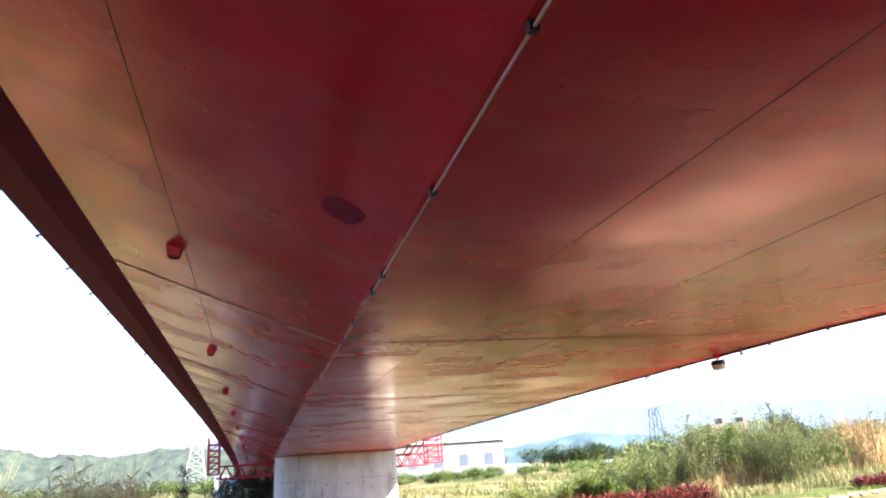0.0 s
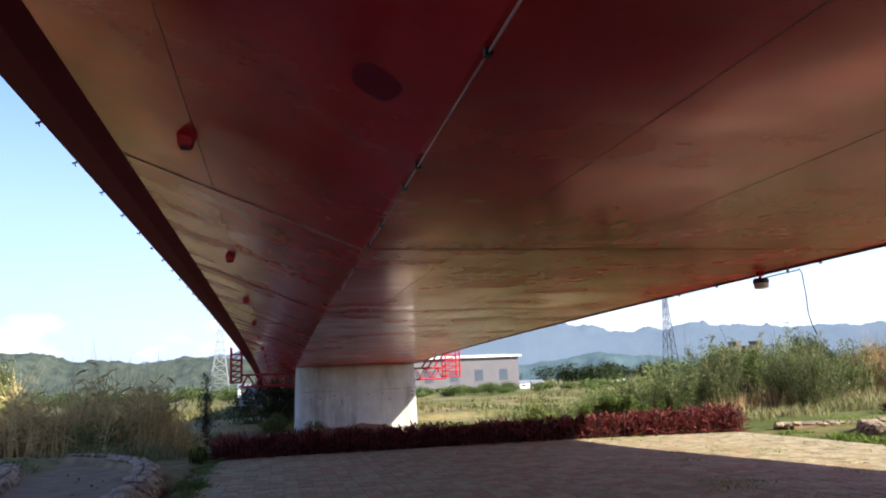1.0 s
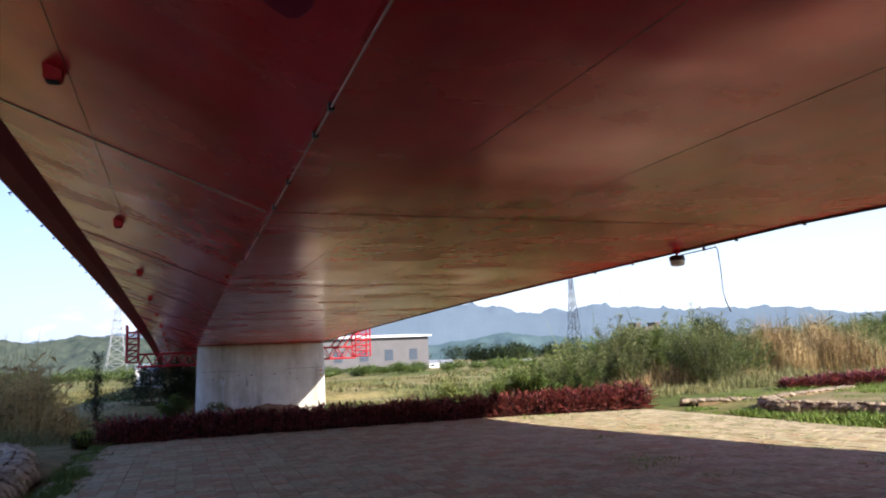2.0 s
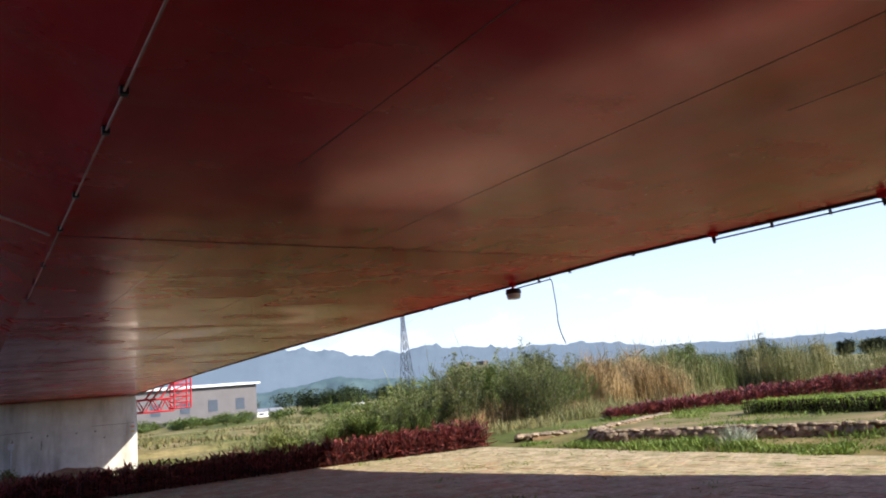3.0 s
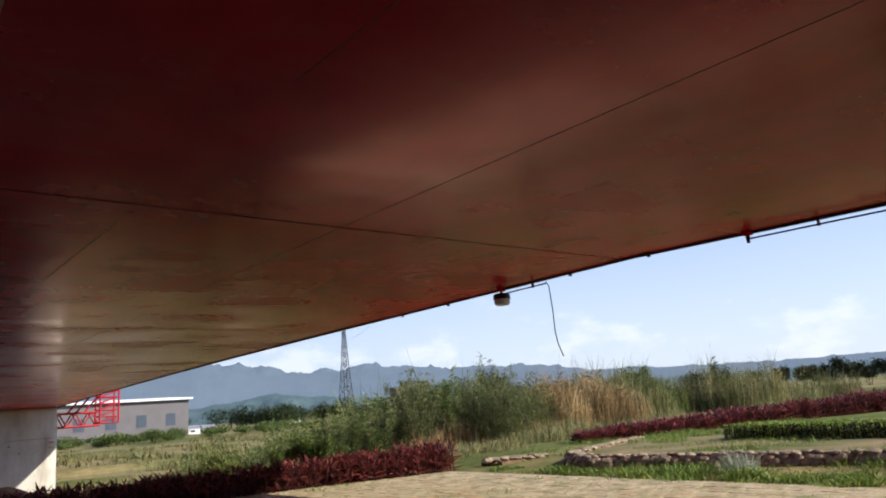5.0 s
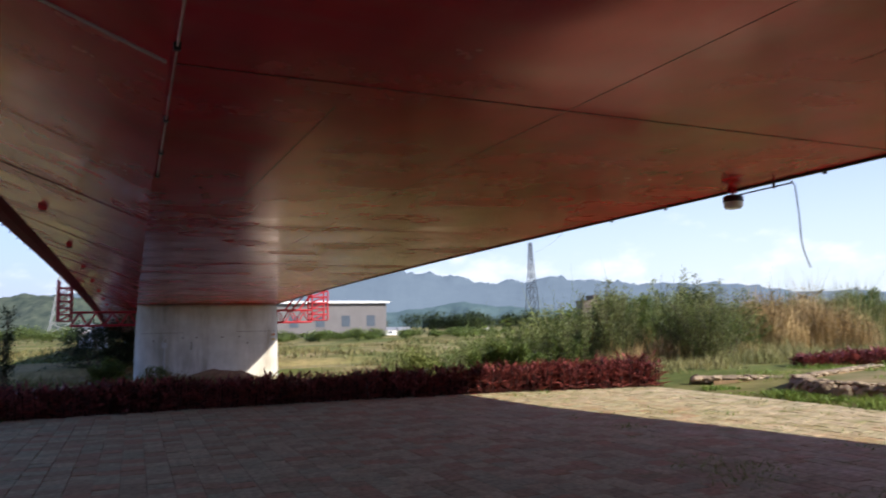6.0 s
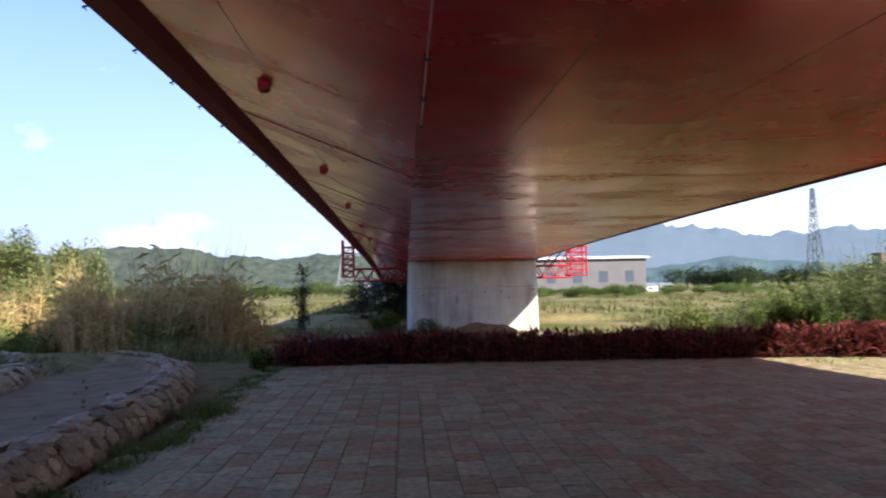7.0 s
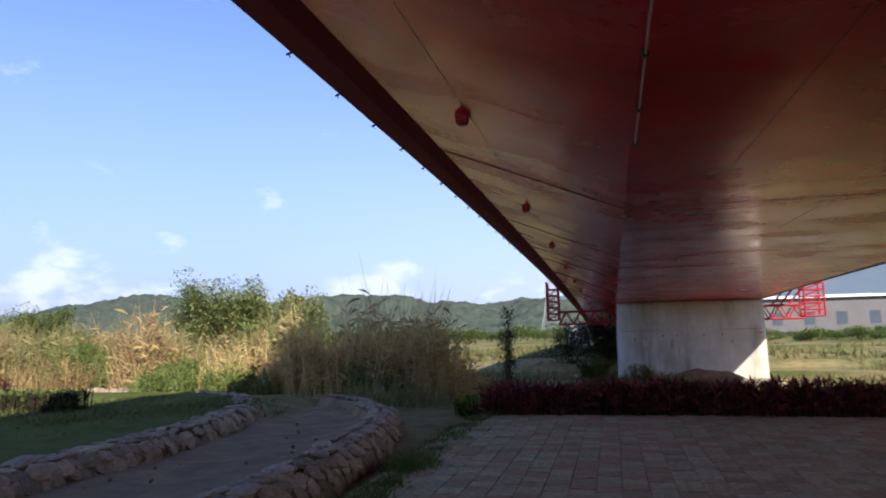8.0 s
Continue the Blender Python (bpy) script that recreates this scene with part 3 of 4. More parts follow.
def bush(name, at, size, mat, label, seed, leaves=5000, leaf_len=0.16, trunks=5, group="bushes", category="bush", low=0.05, upright=0.6):
    """A many-stemmed shrub: limbs that fork, with clumps of leaves along them and gaps between."""
    rnd = random.Random(seed)
    b = thing(name, label, category, (at[0], at[1], ground_z(at[0], at[1])), group)
    wood, crown = Shape(), Shape()
    rx, ry, rz = size
    clumps = []
    for i in range(trunks):
        w = 2 * math.pi * (i + rnd.random()) / trunks
        q = rnd.uniform(0.15, 0.75)
        tip = Vector((rx * q * math.cos(w), ry * q * math.sin(w), rz * rnd.uniform(0.72, 1.0) * (1 - 0.3 * q)))
        foot = Vector((tip.x * 0.35, tip.y * 0.35, -0.1))
        mid = foot.lerp(tip, 0.5) + Vector((rnd.uniform(-.1, .1) * rx, rnd.uniform(-.1, .1) * ry, 0))
        r0 = 0.012 * rz + 0.008
        wood.tube([foot, mid, tip], [r0, r0 * 0.7, r0 * 0.25], 5)
        for k in range(12):
            f = low + (1 - low) * (k + rnd.random()) / 12
            s0 = foot.lerp(mid, f * 2) if f < 0.5 else mid.lerp(tip, f * 2 - 1)
            out = 0.5 * (1.15 - f)
            gx, gy = (max(-1.2, min(1.2, rnd.gauss(0, 1))) * out for _ in range(2))
            e = s0 + Vector((gx * rx, gy * ry, rnd.uniform(0.02, 0.16) * rz))
            wood.tube([s0, e], [r0 * 0.35, r0 * 0.1], 4, False)
            clumps.extend([(e, 1.0), (s0.lerp(e, 0.66), 0.9), (s0.lerp(e, 0.33), 0.8)])
        clumps.append((tip, 0.7))
    per = max(4, leaves // len(clumps))
    for e, k in clumps:
        cr = rnd.uniform(0.06, 0.11) * (rx + rz) * 0.5 * k
        for _ in range(per):
            d = Vector((rnd.gauss(0, 1), rnd.gauss(0, 1), rnd.gauss(0, 1.1)))
            p = e + d * (cr * min(1.0, 1.5 / max(d.length, 0.01)))
            p.z = max(p.z, 0.03)
            leaf(crown, p, spray(rnd, rnd.uniform(-0.4, 1.0) + upright * 0.6), leaf_len * rnd.uniform(0.6, 1.5), leaf_len * 0.36, 0.3)
    tagged(part("branch", wood, M_BARK, b), kind="stuff")
    part("crown", crown, mat, b)
    return b


def willow_clump(at, r, h, mat, label, seed, stems=36):
    """A feathery thicket: many slender arching stems, each clothed in narrow leaves to its tip."""
    rnd = random.Random(seed)
    b = thing("bush", label, "bush", (at[0], at[1], ground_z(*at)), "bushes")
    wood, crown = Shape(), Shape()
    for _ in range(stems):
        w, q = rnd.uniform(0, 2 * math.pi), math.sqrt(rnd.random())
        foot = Vector((0.6 * r * q * math.cos(w), 0.6 * r * q * math.sin(w), -0.1))
        k = h * rnd.uniform(0.5, 1.0) * (1.08 - 0.35 * q)
        lean = Vector((math.cos(w), math.sin(w), 0)) * (r * 0.55 * q) + Vector((rnd.gauss(0, 0.1), rnd.gauss(0, 0.1), 0)) * k
        mid, tip = foot + lean * 0.35 + Vector((0, 0, k * 0.6)), foot + lean * 1.15 + Vector((0, 0, k))
        wood.tube([foot, mid, tip], [0.016, 0.011, 0.004], 4, False)
        for _ in range(int(62 * k)):
            f = rnd.uniform(0.06, 1.0)
            p = foot.lerp(mid, f / 0.6) if f < 0.6 else mid.lerp(tip, (f - 0.6) / 0.4)
            out = spray(rnd, rnd.uniform(-0.1, 1.5))
            side = Vector((out.x, out.y, rnd.uniform(-0.3, 0.5))) * (rnd.random() ** 2 * 0.34 * (1.15 - f))
            leaf(crown, p + side, out, rnd.uniform(0.10, 0.24), rnd.uniform(0.026, 0.05), 0.5)
    tagged(part("branch", wood, M_BARK, b), kind="stuff")
    part("crown", crown, mat, b)


rv = random.Random(11)
# left bank: tall dry reeds in front, a green shrub behind
reeds("dry_reeds", scatter(rv, 54, -24, -5.5, 25.2, 29.5, 1.0, 0.5, 1.15), M_STRAW, "tall dry tan reeds standing on river bank", 21, 2.4, 270, 0.17, 0.022, 8, blade=(0.07, 0.2))
reeds("green_reeds", scatter(rv, 44, -30, -6.5, 26.4, 33, 1.2, 0.6, 1.2), M_REED, "tall green and tan reeds on river bank", 22, 2.6, 260, 0.15, 0.022, 8, blade=(0.08, 0.22))
reeds("green_reeds", scatter(rv, 12, -26, -7.0, 25.2, 30, 0.9, 0.5, 1.2), M_GREENLEAF, "dark green reeds among the dry ones", 43, 2.2, 200, 0.18, 0.022, 8, blade=(0.08, 0.22))
reeds("brown_reeds", scatter(rv, 50, -10, -3.4, 23.8, 28.5, 0.8, 0.5, 1.15), M_BROWNREED, "brown seeding reeds in the shade of the bridge", 23, 2.5, 170, 0.13, 0.02, 7, blade=(0.05, 0.16))
reeds("green_reeds", scatter(rv, 34, -12, -3.2, 23.4, 26.0, 0.7, 0.4, 1.0), M_GREENLEAF, "low green reeds at the foot of the brown stand", 38, 1.3, 110, 0.3, 0.026, 6, blade=(0.15, 0.35))
bush("bush", (-14.8, 33, 0), (2.7, 2.3, 5.6), M_WILLOW, "broad green tree-like shrub among reeds", 61, 44000, 0.19, 10, low=0.15)
bush("bush", (-12.4, 34, 0), (2.2, 2.0, 5.5), M_WILLOW, "upright green tree-like shrub among reeds", 64, 32000, 0.19, 7, low=0.15)
bush("bush", (-24, 33, 0), (3.2, 2.6, 3.4), M_GREENLEAF, "broad green shrub behind reeds", 63, 26000, 0.18, 8)
bush("sapling", (-2.85, 33, 0), (0.7, 0.7, 3.9), M_DARKLEAF, "thin dark leafed sapling beside river", 62, 1300, 0.15, 2, "", "sapling", low=0.35)
for i, (x, y, r, h, n) in enumerate([(-4.6, 38, 1.3, 0.8, 3000), (-0.2, 45.5, 1.2, 1.6, 5000), (-1.5, 70, 5, 4.2, 5000), (0.8, 72, 3.5, 3.6, 4000), (2.2, 46.5, 0.9, 1.0, 1200)]):
    bush("bush", (x, y, 0), (r, r, h), M_DARKLEAF if i in (2, 3) else M_GREENLEAF, "dense dark green shrub near the pier", 70 + i, n, 0.17 if r < 3 else 0.35, 6)
# right bank: feathery shrubs, with dry reeds between and in front
SHRUBS = [(9.9, 27.0, 1.2, 1.9, 1), (11.9, 25.0, 1.4, 2.0, 0), (14.0, 31, 1.2, 2.1, 1), (19.8, 28.8, 1.6, 3.0, 0), (25.4, 31, 1.3, 3.3, 2), (37.5, 31, 1.8, 3.1, 0), (46, 31, 2.2, 3.0, 2)]
CANES = [(11.0, 33, 1.0, 0.5), (12.8, 32, 1.1, 0.6), (14.4, 34, 1.2, 0.75), (15.8, 31.5, 1.0, 0.9), (16.6, 35, 1.3, 1.05), (18.4, 33, 1.1, 1.0), (20.4, 34, 1.3, 1.1), (21.6, 31, 1.1, 1.0), (22.8, 33, 1.2, 1.05), (24.0, 31, 1.0, 1.0), (24.6, 36, 1.4, 1.15), (21.0, 38, 1.5, 1.2), (17.5, 39, 1.5, 1.15), (13.5, 38, 1.3, 0.7), (33.5, 32, 1.2, 1.0), (35.2, 31, 1.2, 1.0), (40, 32, 1.4, 1.0), (43, 33, 1.5, 1.0)]
reeds("green_canes", CANES[::2] + [(x + 0.7, y - 0.9, r, k * 0.75) for x, y, r, k in CANES[1::2]], M_GREENLEAF, "feathery tall green canes on the river bank", 36, 3.4, 200, 0.12, 0.026, 16, "canes")
reeds("green_canes", CANES[1::2] + [(x + 0.6, y - 1.0, r, k * 0.7) for x, y, r, k in CANES[::2]], M_LIMELEAF2, "pale feathery green canes on the river bank", 37, 3.4, 200, 0.12, 0.026, 16, "canes")
rw = random.Random(77)
for i in range(32):
    a, d = 18.5 + i * 0.87 + rw.uniform(-0.4, 0.4), rw.uniform(26.5, 36) - (2 if i < 4 else 0)
    h = lerp_rows(a, [(18, 2.2), (22, 2.7), (26, 3.2), (30, 3.7), (36, 4.0), (46, 3.7)]) * rw.uniform(0.72, 0.98)
    willow_clump((1 + d * math.sin(radians(a)), 4.4 + d * math.cos(radians(a))), rw.uniform(1.0, 1.5), h, (M_WILLOW, M_OLIVE, M_WILLOW, M_GREENLEAF)[i % 4], "feathery green willow-like shrub on the river bank", 300 + i)
for i, (x, y, r, h, k) in enumerate(SHRUBS):
    bush("bush", (x, y, 0), (r, r, h), (M_GREENLEAF, M_LIMELEAF2, M_DARKLEAF2)[k], "feathery green shrub on the river bank" if k < 2 else "dark green shrub on the river bank", 40 + i, 22000, 0.12, 10, low=0.02, upright=1.0)
reeds("dry_reeds", scatter(rv, 26, 25.5, 31.5, 26.5, 31, 1.0, 0.75, 1.0), M_STRAW, "stand of tall dry orange tan reeds", 24, 2.8, 330, 0.1, 0.024, 6)
reeds("dry_reeds", scatter(rv, 22, 10, 25, 24.5, 30, 0.9, 0.5, 0.8), M_STRAW, "dry tan grass in front of shrubs", 25, 1.7, 260)
reeds("green_reeds", scatter(rv, 60, 31, 58, 27, 38, 1.5, 0.75, 1.1), M_REED, "tall green and tan reeds on river bank", 26, 3.1, 240, 0.12)
reeds("dry_grass", scatter(rv, 60, 14, 44, 19.5, 27, 1.3, 0.6, 1.1), M_REED, "rough knee-high grass on the bank", 27, 0.75, 200, 0.35, 0.02, 1, "grass")
reeds("bank_grass", scatter(rv, 60, -6, 14, 21.5, 26, 1.2, 0.5, 1.0), M_REED, "rough grass behind the hedge", 28, 0.7, 220, 0.35, 0.02, 1, "grass")
# the plain: tufts of straw and green, thinning into the distance
reeds("plain_grass", scatter(rv, 150, -30, 48, 29, 62, 2.0, 0.5, 1.0), M_STRAWGREEN, "dry and green tufted grass of the river plain", 29, 0.8, 150, 0.35, 0.05, 1, "grass")
reeds("plain_grass", scatter(rv, 170, -70, 95, 62, 130, 3.6, 0.6, 1.0), M_STRAWGREEN, "dry and green tufted grass of the river plain", 30, 0.9, 130, 0.3, 0.14, 1, "grass")
# weeds along the paving
reeds("weeds", scatter(rv, 55, 12.3, 13.3, 5, 17.4, 0.45, 0.5, 1.0), M_WEED, "bright green weeds along the paving edge", 31, 0.22, 130, 0.6, 0.03, 3, "weeds")
reeds("weeds", scatter(rv, 50, 13.1, 14.5, 4, 11.5, 0.45, 0.4, 1.0), M_WEED, "low green weeds before the stone wall", 44, 0.16, 130, 0.6, 0.03, 3, "weeds")
reeds("weeds", scatter(rv, 80, -1.72, -1.38, 7, 19.6, 0.22, 0.4, 1.0), M_GRASS, "thin green grass along the rock border", 32, 0.17, 130, 0.6, 0.014, 2, "weeds")
reeds("weeds", scatter(rv, 170, 6, 12.4, 5, 18.6, 0.4, 0.3, 0.9), M_WEED, "sparse grass between sunlit paving blocks", 33, 0.12, 80, 0.6, 0.014, 2, "weeds")
reeds("lawn_grass", scatter(rv, 130, -15, -6.0, 9, 20, 1.0, 0.6, 1.0), M_LAWNBLADE, "short green lawn on the raised bed", 34, 0.16, 420, 0.6, 0.014, 1, "grass")
reeds("lawn_grass", scatter(rv, 150, 14.6, 26, 5, 19, 0.8, 0.3, 1.5), M_WEED, "patchy green lawn on the raised bed", 35, 0.15, 200, 0.6, 0.018, 1, "grass")


reeds("silver_tuft", [(13.3, 11.2, 0.3, 1.0)], M_SILVER, "tuft of pale silvery narrow leaves beside the stone wall", 39, 0.55, 120, 0.45, 0.02, 3, "plant")


def far_trees(name, rows, mat, label, seed):
    """A belt of distant trees, each a stem with a crown of many leaf clumps."""
    rnd = random.Random(seed)
    s = Shape()
    for x, y, r, h in rows:
        z0 = ground_z(x, y) - 0.2
        s.tube([(x, y, z0), (x, y, z0 + h * 0.6)], [0.05 * r + 0.03, 0.03 * r], 5)
        for _ in range(700):
            w, u, k = rnd.uniform(0, 2 * math.pi), rnd.uniform(-1, 1), rnd.uniform(0.35, 1.0)
            k *= 1 + 0.4 * noise.noise(Vector((x + 2 * math.cos(w), y + 2 * math.sin(w), u * 2)))
            c = math.sqrt(1 - u * u) * k
            p = Vector((x + r * c * math.cos(w), y + r * c * math.sin(w), z0 + h * (0.58 + 0.42 * u * k)))
            leaf(s, p, spray(rnd, rnd.uniform(-0.3, 1.0)), r * 0.2, r * 0.12)
    return tagged(part(name, s, mat), label, "trees", kind="stuff")


rv = random.Random(12)
far_trees("far_trees", [(rv.uniform(10, 90), rv.uniform(135, 190), rv.uniform(1.4, 2.6), rv.uniform(1.4, 2.8)) for _ in range(70)], M_GREENLEAF, "belt of green bushes before the industrial hall", 81)
far_trees("far_trees", [(rv.uniform(-150, 6), rv.uniform(190, 260), rv.uniform(2, 4), rv.uniform(3, 6)) for _ in range(90)], M_GREENLEAF, "belt of green trees across the river plain", 82)
far_trees("far_trees", [(rv.uniform(85, 330), rv.uniform(200, 300), rv.uniform(3, 6), rv.uniform(5, 9)) for _ in range(110)], M_DARKLEAF2, "dark belt of trees beyond the reeds", 83)
for i, (bx, d, r, h) in enumerate([(60.6, 130, 1.5, 3.5), (62.4, 130, 2.2, 3.5), (64.0, 128, 3.0, 3.7), (66.4, 125, 4.6, 4.2), (69.3, 130, 4.4, 4.0), (72.5, 128, 4.6, 4.2), (58.8, 134, 2.4, 2.8), (65.2, 133, 3.4, 2.8), (67.8, 133, 3.8, 3.0)]):
    x, y = d * math.sin(radians(bx)), d * math.cos(radians(bx))
    bush("tree", (x, y, 0), (r, r, h), M_DARKLEAF, "dark spreading tree on the far rise", 90 + i, 6000, 0.4, 7, "far trees", "tree", low=0.55)


# ---- distance ----
def ridge(name, dist, a0, a1, heights, mat, label, depth, seed, step=0.35, rough=0.75):
    """A range of hills along an arc; heights: rows of (bearing east of the bridge's line in degrees, metres)."""
    s = Shape()
    cols = np.arange(a0, a1 + step, step)
    rows = 15
    for a in cols:
        hh = lerp_rows(a, heights)
        for j in range(rows):
            f = j / (rows - 1)
            r = dist + depth * f
            n = noise.fractal(Vector((a * 0.30 * dist / 1000 + seed, f * 2.6, seed)), 0.9, 2.0, 6)
            z = hh * math.sin(f * math.pi / 2) ** 1.3 * (1 + rough * n * (1 - 0.95 * f)) + hh * (0.045 if dist < 2000 else 0.17 * f ** 5) * noise.fractal(Vector((a * (3.1 if dist < 2000 else 0.6), f * 5, seed)), 0.8, 2.0, 5)
            s.v.append((r * math.sin(radians(a)), r * math.cos(radians(a)), z - 3))
    for i in range(len(cols) - 1):
        for j in range(rows - 1):
            s.f.append((i * rows + j, (i + 1) * rows + j, (i + 1) * rows + j + 1, i * rows + j + 1))
    return tagged(part(name, s, mat, smooth=True), label, "hills", kind="structure")


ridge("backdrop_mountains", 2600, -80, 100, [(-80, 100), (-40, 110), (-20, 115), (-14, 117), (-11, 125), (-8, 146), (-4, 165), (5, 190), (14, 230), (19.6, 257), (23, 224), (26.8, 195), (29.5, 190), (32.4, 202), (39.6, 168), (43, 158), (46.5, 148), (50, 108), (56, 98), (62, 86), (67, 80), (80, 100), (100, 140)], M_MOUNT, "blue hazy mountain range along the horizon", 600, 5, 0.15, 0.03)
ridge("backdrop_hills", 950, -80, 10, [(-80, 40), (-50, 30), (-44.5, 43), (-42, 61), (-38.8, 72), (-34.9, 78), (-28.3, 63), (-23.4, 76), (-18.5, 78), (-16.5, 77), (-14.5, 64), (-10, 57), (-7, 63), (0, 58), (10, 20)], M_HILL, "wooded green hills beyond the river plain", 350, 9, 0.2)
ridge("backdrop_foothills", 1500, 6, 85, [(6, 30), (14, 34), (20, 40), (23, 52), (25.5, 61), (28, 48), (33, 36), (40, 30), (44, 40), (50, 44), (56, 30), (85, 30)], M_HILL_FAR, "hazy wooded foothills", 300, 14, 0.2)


# ---- far buildings and pylons ----
def industrial_hall():
    h = thing("industrial_hall", "long grey industrial hall with pale roof edge", "building", (8, 200, -2.0))
    part("wall", Shape().box(0, 0, 0, 60.4, 40, 10.3), M_GREYPAINT, h)
    r = Shape()
    r.v = [(-1, -1.2, 10.3), (61.2, -1.2, 10.3), (61.2, 20, 11.3), (-1, 20, 11.3), (-1, -1.2, 10.75), (61.2, -1.2, 10.75), (61.2, 20, 11.8), (-1, 20, 11.8)]
    r.f = [(0, 3, 2, 1), (4, 5, 6, 7), (0, 1, 5, 4), (1, 2, 6, 5), (2, 3, 7, 6), (3, 0, 4, 7)]
    part("roof", r, M_WHITE, h, "white sheet roof")
    for i in range(7):
        x = 54.4 - i * 7.4
        w = part("window", Shape().box(x, -0.06, 3.7, x + 2.5, 0.1, 6.8), M_WINDOW, h)
        part("sill", Shape().box(x - 0.12, -0.1, 3.58, x + 2.62, -0.07, 3.7), M_GREYPAINT, w)
        part("lintel", Shape().box(x - 0.12, -0.1, 6.8, x + 2.62, -0.07, 6.92), M_GREYPAINT, w)


industrial_hall()


def small_house(x, y, w, d, h, label):
    z = ground_z(x, y)
    b = thing("small_building", label, "building", (x, y, z), "far small buildings")
    part("wall", Shape().box(-w / 2, 0, 0, w / 2, d, h), M_WHITE, b)
    r = Shape()
    r.v = [(-w / 2 - .2, -.3, h), (w / 2 + .2, -.3, h), (w / 2 + .2, d + .3, h), (-w / 2 - .2, d + .3, h), (-w / 2 - .2, d / 2, h + .9), (w / 2 + .2, d / 2, h + .9)]
    r.f = [(0, 1, 2, 3), (0, 1, 5, 4), (2, 3, 4, 5), (1, 2, 5), (3, 0, 4)]
    part("roof", r, M_GREYMETAL, b)
    part("window", Shape().box(-w * 0.2, -0.05, h * 0.35, w * 0.15, 0.05, h * 0.75), M_WINDOW, b)


small_house(-7.0, 150, 2.3, 4, 3.6, "small white shed on the river plain")
small_house(-4.4, 151, 2.0, 4, 3.2, "small pale shed on the river plain")
small_house(75, 215, 4, 4, 1.7, "low white house beside the hall")
small_house(81, 218, 4, 4, 1.6, "low white house near trees")
small_house(150, 300, 7, 5, 4.2, "white roofed house behind trees")


def pylon(x, y, base, top, w0, mat, label, arms):
    """A lattice mast: four tapering legs with rings and crossed braces, and short arms."""
    p = thing("pylon", label, "pylon", (x, y, base), "lattice pylons")
    h = top - base
    n = 9
    levels = [h * (1 - (1 - i / n) ** 1.15) for i in range(n + 1)]

    def half(z):
        f = z / h
        return w0 * (0.42 * (1 - f) ** 1.25 + 0.095)
    t = 0.0034 * h
    for sx, sy in ((1, 1), (1, -1), (-1, 1), (-1, -1)):
        part("leg", Shape().tube([(sx * half(z), sy * half(z), z) for z in levels], t * 1.1, 4), mat, p)
    br = Shape()
    for a, b in zip(levels, levels[1:]):
        ha, hb = half(a), half(b)
        for k in range(4):
            c, q = math.cos(k * math.pi / 2), math.sin(k * math.pi / 2)

            def at(u, v, z):
                return (u * c - v * q, u * q + v * c, z)
            br.tube([at(-ha, -ha, a), at(hb, -hb, b)], t * 0.6, 4, False)
            br.tube([at(ha, -ha, a), at(-hb, -hb, b)], t * 0.6, 4, False)
            br.tube([at(-hb, -hb, b), at(hb, -hb, b)], t * 0.6, 4, False)
    tagged(part("brace", br, mat, p), kind="stuff")
    for f, r in arms:
        part("arm", Shape().tube([(-r, 0, h * f), (r, 0, h * f)], t * 0.9, 4).tube([(-r, 0, h * f), (0, 0, h * (f + 0.03))], t * 0.6, 4).tube([(r, 0, h * f), (0, 0, h * (f + 0.03))], t * 0.6, 4), mat, p)


pylon(165.6, 280, -2, 38, 5.8, M_DARKGREY, "dark steel lattice pylon on the plain", [(0.62, 1.6), (0.72, 1.5), (0.82, 1.4), (0.92, 1.2)])
pylon(-23.4, 300, -2, 26.5, 9.0, M_GREYMETAL, "pale galvanised lattice pylon on the plain", [(0.7, 3.0), (0.83, 2.5), (0.95, 1.8)])
for x0, w, h in ((174.5, 5, 12), (178.5, 2.2, 14.2), (184, 5, 12.4), (188, 2.2, 14.2)):
    tb = thing("tower_block", "brown slab tower far behind shrubs", "building", (x0, 250, -2.0), "far tower blocks")
    part("wall", Shape().box(-w / 2, 0, 0, w / 2, 5, h), M_FARBROWN, tb)
    part("roof_parapet", Shape().box(-w / 2 - .2, -.2, h, w / 2 + .2, 5.2, h + .5), M_FARBROWN, tb)

# power line, sagging from the pylon
line = Shape()
line.tube([(165.6 - 90 * t, 280 - 190 * t, 33 - 10 * math.sin(math.pi * t) * 0.6 + 4 * t) for t in np.linspace(0, 1, 14)], 0.035, 4)
tagged(part("power_cable", line, M_DARKMETAL), "thin dark power line sagging from pylon", "cable")


# ---- bridge fittings ----
def bar(a, b, r=0.03, sides=6):
    return Shape().tube([a, b], r, sides)


def along(x, dz, y0, y1, w, h, step=4.0, edge=False):
    """A flat bead that follows the bridge lengthwise."""
    ys = list(np.arange(y0, y1, step)) + [y1]
    s = Shape()
    for y in ys:
        z = deck_z(y) + dz
        dx = edge_x(y) - EX if edge else deck_bend(y)
        s.v.extend([(x - w / 2 + dx, y, z), (x + w / 2 + dx, y, z), (x + w / 2 + dx, y, z - h), (x - w / 2 + dx, y, z - h)])
    for i in range(len(ys) - 1):
        for k in range(4):
            j = (k + 1) % 4
            s.f.append((i * 4 + k, i * 4 + j, (i + 1) * 4 + j, (i + 1) * 4 + k))
    return s


SLOPE = (LEFT[1][1] - LEFT[0][1]) / (LEFT[1][0] - LEFT[0][0])


def web_z(x):
    return (x - KX) * SLOPE


